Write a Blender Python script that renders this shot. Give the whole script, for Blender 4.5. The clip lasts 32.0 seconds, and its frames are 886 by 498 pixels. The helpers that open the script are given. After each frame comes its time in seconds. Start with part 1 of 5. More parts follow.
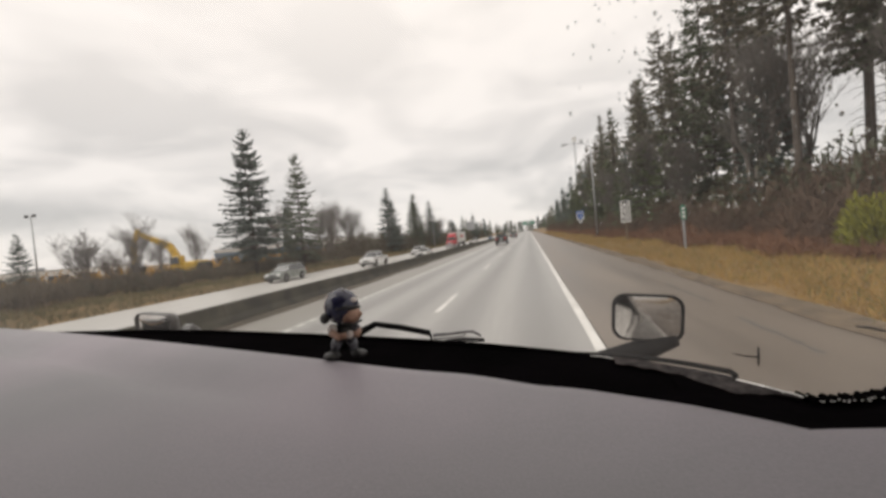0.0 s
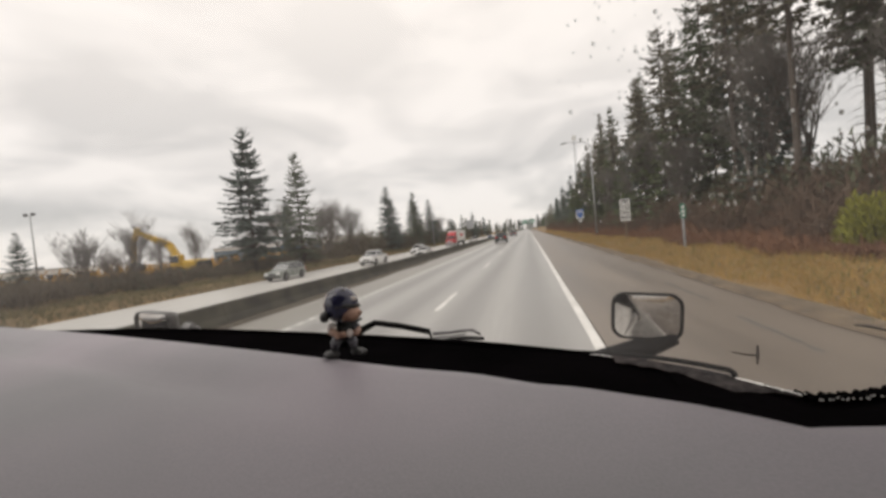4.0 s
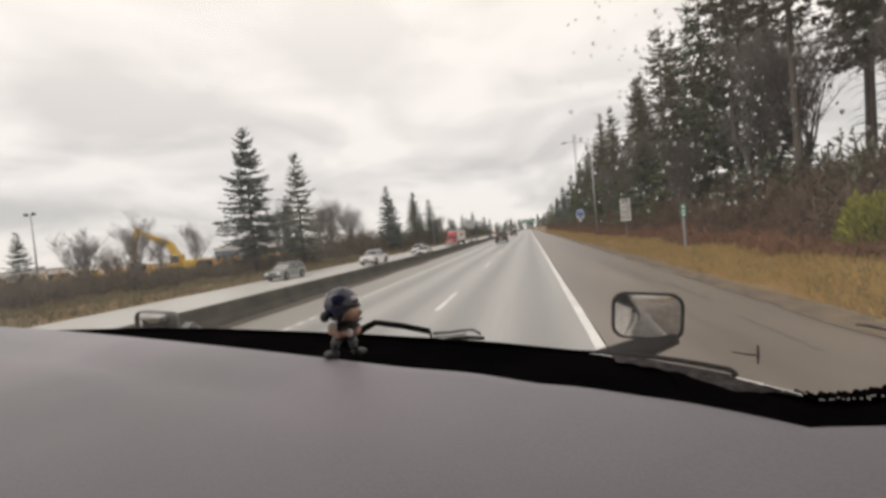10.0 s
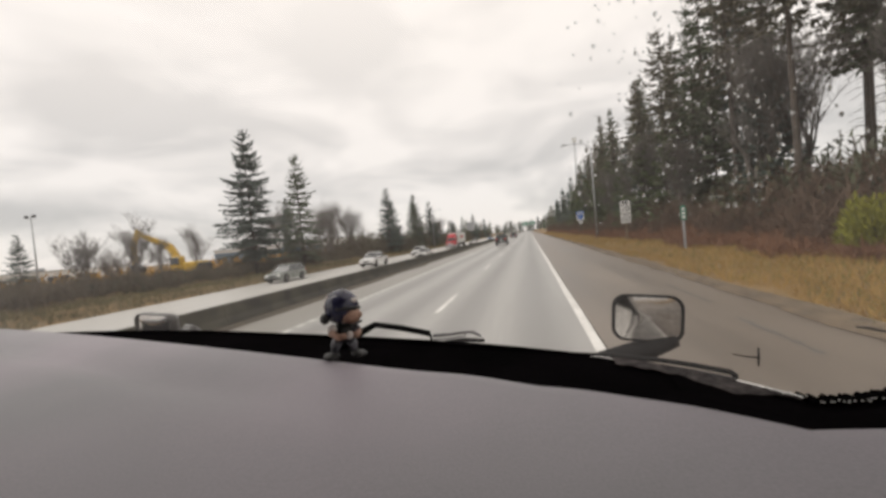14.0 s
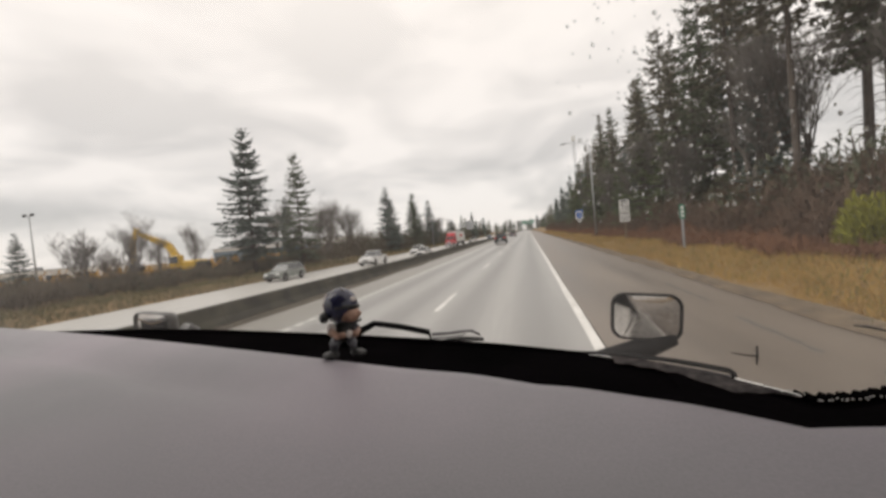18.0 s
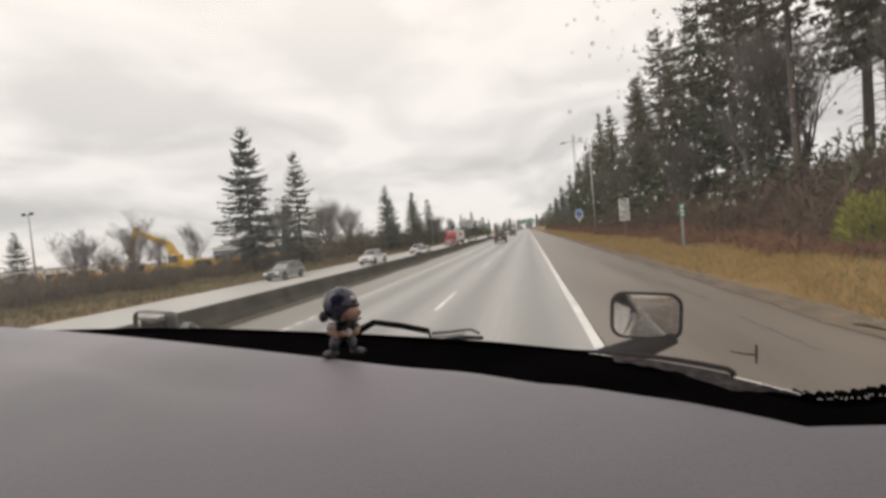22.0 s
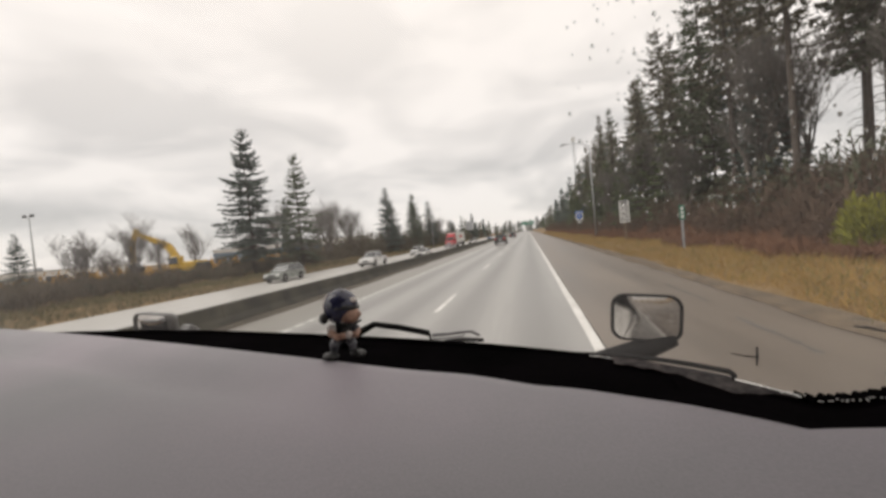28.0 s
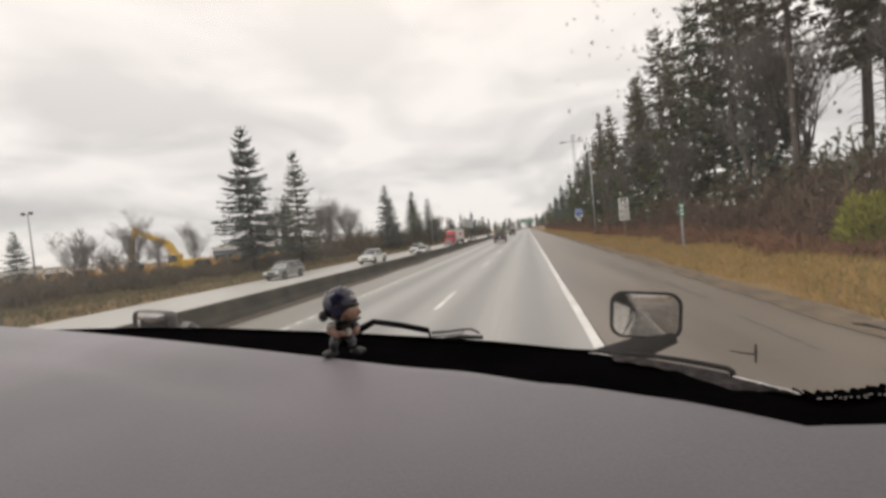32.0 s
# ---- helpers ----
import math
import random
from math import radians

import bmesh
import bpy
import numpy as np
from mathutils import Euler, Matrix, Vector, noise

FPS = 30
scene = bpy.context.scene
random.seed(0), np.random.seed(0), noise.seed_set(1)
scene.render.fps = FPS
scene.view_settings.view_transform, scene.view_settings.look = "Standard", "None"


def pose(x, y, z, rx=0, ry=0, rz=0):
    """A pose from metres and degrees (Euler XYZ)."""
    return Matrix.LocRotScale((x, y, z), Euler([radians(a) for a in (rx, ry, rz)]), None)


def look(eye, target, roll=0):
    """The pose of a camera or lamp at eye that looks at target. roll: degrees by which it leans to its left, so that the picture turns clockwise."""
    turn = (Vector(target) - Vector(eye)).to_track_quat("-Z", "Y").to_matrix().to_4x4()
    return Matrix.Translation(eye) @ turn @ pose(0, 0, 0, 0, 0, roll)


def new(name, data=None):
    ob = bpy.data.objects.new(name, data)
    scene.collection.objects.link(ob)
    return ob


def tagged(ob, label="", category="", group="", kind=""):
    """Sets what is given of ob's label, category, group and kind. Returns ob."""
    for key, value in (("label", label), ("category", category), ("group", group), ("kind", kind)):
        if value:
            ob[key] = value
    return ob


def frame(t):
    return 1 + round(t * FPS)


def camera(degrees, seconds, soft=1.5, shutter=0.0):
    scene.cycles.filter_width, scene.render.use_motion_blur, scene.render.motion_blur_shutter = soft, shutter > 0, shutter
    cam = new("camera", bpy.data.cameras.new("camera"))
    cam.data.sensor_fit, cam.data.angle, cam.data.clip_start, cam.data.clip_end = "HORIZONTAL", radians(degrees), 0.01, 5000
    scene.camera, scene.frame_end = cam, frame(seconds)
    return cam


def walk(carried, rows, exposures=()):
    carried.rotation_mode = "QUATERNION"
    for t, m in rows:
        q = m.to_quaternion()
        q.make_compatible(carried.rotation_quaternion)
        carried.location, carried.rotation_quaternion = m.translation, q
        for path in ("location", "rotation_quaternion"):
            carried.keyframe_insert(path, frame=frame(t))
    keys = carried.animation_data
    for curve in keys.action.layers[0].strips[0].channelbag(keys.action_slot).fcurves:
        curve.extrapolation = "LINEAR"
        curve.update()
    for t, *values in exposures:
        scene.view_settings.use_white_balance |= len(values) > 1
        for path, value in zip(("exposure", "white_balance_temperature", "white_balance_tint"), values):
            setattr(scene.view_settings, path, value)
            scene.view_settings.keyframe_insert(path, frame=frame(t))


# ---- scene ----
from collections import defaultdict

# ---- camera and its way -------------------------------------------------
# The camera is clamped to the dashboard of a truck cab and only trembles there.
EYE = (0.0, 0.0, 2.0)
cam = camera(96.0, 32.0, soft=3.2)
SHAKE = [  # seconds, pitch and yaw away from rest, degrees
    (0.0, 0.10, 0.08), (0.5, 0.09, 0.07), (1.0, -0.06, -0.04), (1.5, -0.05, 0.08), (2.0, -0.04, 0.10),
    (2.5, -0.26, -0.08), (3.0, -0.02, 0.08), (3.5, -0.15, 0.02), (5.5, 0.17, 0.09), (6.0, -0.04, 0.09),
    (6.5, -0.12, 0.08), (7.0, -0.06, 0.08), (7.5, 0.30, 0.09), (8.0, -0.08, 0.09), (8.5, -0.04, 0.08),
    (9.0, -0.05, 0.08), (9.5, 0.18, 0.08), (10.0, -0.14, 0.07), (10.5, -0.05, 0.08), (11.0, -0.14, 0.0),
    (11.5, 0.10, 0.08), (12.0, 0.12, 0.09), (12.5, 0.06, -0.05), (13.0, 0.08, 0.07), (13.5, 0.09, 0.08),
    (14.0, 0.17, 0.08), (14.5, 0.09, 0.08), (16.5, -0.03, -0.04), (17.0, 0.08, 0.05), (17.5, -0.02, -0.05),
    (18.0, -0.02, -0.04), (18.5, -0.05, 0.04), (19.0, 0.18, 0.08), (19.5, -0.03, 0.04), (20.0, -0.08, 0.0),
    (20.5, 0.10, -0.04), (21.0, -0.08, -0.06), (21.5, -0.03, 0.02), (22.0, -0.18, -0.08), (22.5, -0.20, -0.12),
    (23.0, -0.06, -0.05), (23.5, -0.06, -0.05), (24.0, -0.05, -0.05), (24.5, 0.10, -0.02), (25.0, 0.13, -0.05),
    (25.5, 0.15, -0.02), (27.5, 0.20, -0.02), (28.0, 0.10, -0.05), (28.5, 0.08, -0.05), (29.0, 0.15, -0.05),
    (29.5, 0.07, -0.06), (30.0, 0.10, -0.04), (30.5, 0.03, -0.10), (31.0, 0.09, -0.12), (31.5, -0.12, -0.10),
    (32.0, -0.26, -0.12)]
walk(cam, [(t, pose(*EYE, 88.233 + p, 5.38, 12.113 + w)) for t, p, w in SHAKE])

# ---- sky, sun -----------------------------------------------------------
SUN_EL, SUN_AZ = radians(42), radians(248)  # high behind the cab, over the oncoming side
world = bpy.data.worlds.new("overcast_sky")
scene.world = world
world.use_nodes = True
wn, wl = world.node_tree.nodes, world.node_tree.links
wn.clear()
w_out = wn.new("ShaderNodeOutputWorld")
w_bg = wn.new("ShaderNodeBackground")
w_bg.inputs["Strength"].default_value = 1.0
w_sky = wn.new("ShaderNodeTexSky")
w_sky.sky_type = "NISHITA"
w_sky.sun_disc = False
w_sky.sun_elevation, w_sky.sun_rotation = SUN_EL, SUN_AZ
w_sc = wn.new("ShaderNodeVectorMath")
w_sc.operation = "SCALE"
w_sc.inputs["Scale"].default_value = 0.08
wl.new(w_sky.outputs["Color"], w_sc.inputs[0])
w_tc = wn.new("ShaderNodeTexCoord")
w_map = wn.new("ShaderNodeMapping")
w_map.inputs["Scale"].default_value = (1.7, 1.7, 4.6)
w_map.inputs["Location"].default_value = (0.35, 0.2, 0.6)
wl.new(w_tc.outputs["Generated"], w_map.inputs["Vector"])
w_noise = wn.new("ShaderNodeTexNoise")
w_noise.inputs["Scale"].default_value = 1.7
w_noise.inputs["Detail"].default_value = 7.0
w_noise.inputs["Roughness"].default_value = 0.52
w_noise.inputs["Distortion"].default_value = 0.35
wl.new(w_map.outputs["Vector"], w_noise.inputs["Vector"])
w_ramp = wn.new("ShaderNodeValToRGB")
w_ramp.color_ramp.elements[0].position, w_ramp.color_ramp.elements[0].color = 0.345, (0.60, 0.575, 0.56, 1)
w_ramp.color_ramp.elements[1].position, w_ramp.color_ramp.elements[1].color = 0.555, (1.02, 0.95, 0.905, 1)
# a darker cloud bank low over the horizon
w_sep = wn.new("ShaderNodeSeparateXYZ")
wl.new(w_tc.outputs["Generated"], w_sep.inputs[0])
w_bank = wn.new("ShaderNodeValToRGB")
for pos, val in ((0.02, 0.0), (0.09, 1.0), (0.20, 0.9), (0.34, 0.0)):
    e = w_bank.color_ramp.elements[0] if pos == 0.02 else (w_bank.color_ramp.elements[-1] if pos == 0.34 else w_bank.color_ramp.elements.new(pos))
    e.position, e.color = pos, (val, val, val, 1)
wl.new(w_sep.outputs["Z"], w_bank.inputs["Fac"])
w_low = wn.new("ShaderNodeMath")
w_low.operation = "MULTIPLY_ADD"
wl.new(w_bank.outputs["Color"], w_low.inputs[0])
w_low.inputs[1].default_value = -0.06
wl.new(w_noise.outputs["Fac"], w_low.inputs[2])
wl.new(w_low.outputs[0], w_ramp.inputs["Fac"])
# overcast sky grows brighter towards the zenith
w_zen = wn.new("ShaderNodeMapRange")
w_zen.inputs["From Min"].default_value, w_zen.inputs["From Max"].default_value = 0.05, 0.60
w_zen.inputs["To Min"].default_value, w_zen.inputs["To Max"].default_value = 0.0, 0.88
wl.new(w_sep.outputs["Z"], w_zen.inputs["Value"])
w_top = wn.new("ShaderNodeMix")
w_top.data_type = "RGBA"
w_top.inputs[7].default_value = (1.27, 1.155, 1.065, 1)
wl.new(w_zen.outputs["Result"], w_top.inputs[0])
wl.new(w_ramp.outputs["Color"], w_top.inputs[6])
w_mix = wn.new("ShaderNodeMix")
w_mix.data_type = "RGBA"
w_mix.inputs[0].default_value = 0.90
wl.new(w_sc.outputs["Vector"], w_mix.inputs[6])
wl.new(w_top.outputs[2], w_mix.inputs[7])
wl.new(w_mix.outputs[2], w_bg.inputs["Color"])
wl.new(w_bg.outputs["Background"], w_out.inputs["Surface"])

sun = new("sun", bpy.data.lights.new("sun", "SUN"))
sun.data.energy, sun.data.angle, sun.data.color = 1.4, radians(50), (1.0, 0.95, 0.89)
sun.matrix_world = look((math.sin(SUN_AZ) * math.cos(SUN_EL), math.cos(SUN_AZ) * math.cos(SUN_EL), math.sin(SUN_EL)), (0, 0, 0))
scene.view_settings.exposure = 0.0


# ---- materials ----------------------------------------------------------
def mat(name, col, col2=None, scale=3.0, rough=0.6, bump=0.0, metal=0.0, fine=40.0, per="none", spec=0.5, coords="Object", rvar=0.1, along=1.0):
    """Principled material: two colours mixed by two scales of noise, with roughness and relief that follow."""
    m = bpy.data.materials.new(name)
    m.use_nodes = True
    n, l = m.node_tree.nodes, m.node_tree.links
    b = n["Principled BSDF"]
    b.inputs["Metallic"].default_value = metal
    b.inputs["Specular IOR Level"].default_value = spec
    col2 = col2 or tuple(c * 0.75 for c in col)
    tc = n.new("ShaderNodeTexCoord")
    n1, n2 = n.new("ShaderNodeTexNoise"), n.new("ShaderNodeTexNoise")
    n1.inputs["Scale"].default_value, n2.inputs["Scale"].default_value = scale, fine
    n1.inputs["Detail"].default_value, n2.inputs["Detail"].default_value = 5, 3
    if coords == "World":
        g = n.new("ShaderNodeNewGeometry")
        src = g.outputs["Position"]
    else:
        src = tc.outputs[coords]
    if along != 1.0:  # drawn out along the road
        mpp = n.new("ShaderNodeMapping")
        mpp.inputs["Scale"].default_value = (1, along, 1)
        l.new(src, mpp.inputs["Vector"])
        src = mpp.outputs["Vector"]
    l.new(src, n1.inputs["Vector"]), l.new(src, n2.inputs["Vector"])
    add = n.new("ShaderNodeMath")
    add.operation = "MULTIPLY_ADD"
    l.new(n2.outputs["Fac"], add.inputs[0])
    add.inputs[1].default_value = 0.45
    l.new(n1.outputs["Fac"], add.inputs[2])
    rng = n.new("ShaderNodeMapRange")
    rng.inputs["From Min"].default_value, rng.inputs["From Max"].default_value = 0.5, 0.95
    l.new(add.outputs[0], rng.inputs["Value"])
    fac = rng.outputs["Result"]
    if per != "none":
        if per == "island":
            r = n.new("ShaderNodeNewGeometry").outputs["Random Per Island"]
        else:
            r = n.new("ShaderNodeObjectInfo").outputs["Random"]
        mm = n.new("ShaderNodeMath")
        mm.operation = "MULTIPLY_ADD"
        l.new(r, mm.inputs[0])
        mm.inputs[1].default_value = 0.7
        half = n.new("ShaderNodeMath")
        half.operation = "MULTIPLY"
        l.new(fac, half.inputs[0])
        half.inputs[1].default_value = 0.4
        l.new(half.outputs[0], mm.inputs[2])
        fac = mm.outputs[0]
    mx = n.new("ShaderNodeMix")
    mx.data_type = "RGBA"
    mx.inputs[6].default_value, mx.inputs[7].default_value = (*col2, 1), (*col, 1)
    l.new(fac, mx.inputs[0])
    l.new(mx.outputs[2], b.inputs["Base Color"])
    rr = n.new("ShaderNodeMapRange")
    rr.inputs["To Min"].default_value, rr.inputs["To Max"].default_value = max(0.02, rough - rvar), min(1, rough + rvar)
    l.new(n1.outputs["Fac"], rr.inputs["Value"])
    l.new(rr.outputs["Result"], b.inputs["Roughness"])
    if bump:
        bp = n.new("ShaderNodeBump")
        bp.inputs["Strength"].default_value, bp.inputs["Distance"].default_value = bump, 0.02
        l.new(add.outputs[0], bp.inputs["Height"])
        l.new(bp.outputs["Normal"], b.inputs["Normal"])
    return m


def road_mat(name, light, dark, centre, width, rough):
    """Wet worn pavement: paler strips between darker wheel tracks, cracks, patches and damp gloss; the strips also hold
    painted sky sheen.
    """
    m = mat(name, light, tuple(c * 0.86 for c in light), 0.9, rough, 0.10, fine=60.0, coords="World", rvar=0.12, along=0.035)
    n, l = m.node_tree.nodes, m.node_tree.links
    b = n["Principled BSDF"]
    base = b.inputs["Base Color"].links[0].from_socket
    g = n.new("ShaderNodeNewGeometry")
    sep = n.new("ShaderNodeSeparateXYZ")
    l.new(g.outputs["Position"], sep.inputs[0])
    wob = n.new("ShaderNodeTexNoise")
    wob.inputs["Scale"].default_value = 0.06
    l.new(g.outputs["Position"], wob.inputs["Vector"])
    a1 = n.new("ShaderNodeMath")
    a1.operation = "MULTIPLY_ADD"
    l.new(wob.outputs["Fac"], a1.inputs[0])
    a1.inputs[1].default_value = 0.5
    l.new(sep.outputs["X"], a1.inputs[2])
    a2 = n.new("ShaderNodeMath")
    a2.operation = "SUBTRACT"
    l.new(a1.outputs[0], a2.inputs[0])
    a2.inputs[1].default_value = centre + 0.25
    a3 = n.new("ShaderNodeMath")
    a3.operation = "MULTIPLY"
    l.new(a2.outputs[0], a3.inputs[0])
    a3.inputs[1].default_value = 2 * math.pi / (width / 2)
    co = n.new("ShaderNodeMath")
    co.operation = "COSINE"
    l.new(a3.outputs[0], co.inputs[0])
    mr = n.new("ShaderNodeMapRange")
    mr.inputs["From Min"].default_value, mr.inputs["From Max"].default_value = -0.9, 0.9
    l.new(co.outputs[0], mr.inputs["Value"])
    streak = n.new("ShaderNodeTexNoise")
    mp = n.new("ShaderNodeMapping")
    mp.inputs["Scale"].default_value = (3.0, 0.05, 1)
    l.new(g.outputs["Position"], mp.inputs["Vector"])
    l.new(mp.outputs["Vector"], streak.inputs["Vector"])
    streak.inputs["Detail"].default_value = 4
    lift = n.new("ShaderNodeMath")
    lift.operation = "MULTIPLY_ADD"
    l.new(streak.outputs["Fac"], lift.inputs[0])
    lift.inputs[1].default_value, lift.inputs[2].default_value = 1.2, 0.25
    mul = n.new("ShaderNodeMath")
    mul.operation = "MULTIPLY"
    mul.use_clamp = True
    l.new(mr.outputs["Result"], mul.inputs[0])
    l.new(lift.outputs[0], mul.inputs[1])
    mx = n.new("ShaderNodeMix")
    mx.data_type = "RGBA"
    l.new(mul.outputs[0], mx.inputs[0])
    mx.inputs[6].default_value = (*dark, 1)
    l.new(base, mx.inputs[7])
    # strong mix: the pale strips carry wear and the sky's sheen as colour
    half = n.new("ShaderNodeMix")
    half.data_type = "RGBA"
    half.inputs[0].default_value = 0.9
    l.new(base, half.inputs[6])
    l.new(mx.outputs[2], half.inputs[7])
    l.new(half.outputs[2], b.inputs["Base Color"])
    return m


def glass_mat(name, tint, gloss, film=0.0):
    """Glass with a mirror-like sheen; film is the share of a wet scattering film, which also stands in for haze
    outside.
    """
    m = bpy.data.materials.new(name)
    m.use_nodes = True
    n, l = m.node_tree.nodes, m.node_tree.links
    n.clear()
    out = n.new("ShaderNodeOutputMaterial")
    tr, gl, mx, fr = n.new("ShaderNodeBsdfTransparent"), n.new("ShaderNodeBsdfGlossy"), n.new("ShaderNodeMixShader"), n.new("ShaderNodeFresnel")
    tr.inputs["Color"].default_value = (*tint, 1)
    gl.inputs["Roughness"].default_value = 0.02
    fr.inputs["IOR"].default_value = gloss
    l.new(fr.outputs[0], mx.inputs[0]), l.new(tr.outputs[0], mx.inputs[1]), l.new(gl.outputs[0], mx.inputs[2])
    if film:
        sc, m2 = n.new("ShaderNodeBsdfTranslucent"), n.new("ShaderNodeMixShader")
        sc.inputs["Color"].default_value = (0.9, 0.88, 0.87, 1)
        smear, g, rg = n.new("ShaderNodeTexNoise"), n.new("ShaderNodeNewGeometry"), n.new("ShaderNodeMapRange")
        smear.inputs["Scale"].default_value, smear.inputs["Detail"].default_value = 3.0, 3
        l.new(g.outputs["Position"], smear.inputs["Vector"])
        rg.inputs["To Min"].default_value, rg.inputs["To Max"].default_value = film * 0.5, film * 1.5
        l.new(smear.outputs["Fac"], rg.inputs["Value"])
        l.new(rg.outputs["Result"], m2.inputs[0])
        l.new(mx.outputs[0], m2.inputs[1]), l.new(sc.outputs[0], m2.inputs[2])
        mx = m2
    l.new(mx.outputs[0], out.inputs["Surface"])
    return m


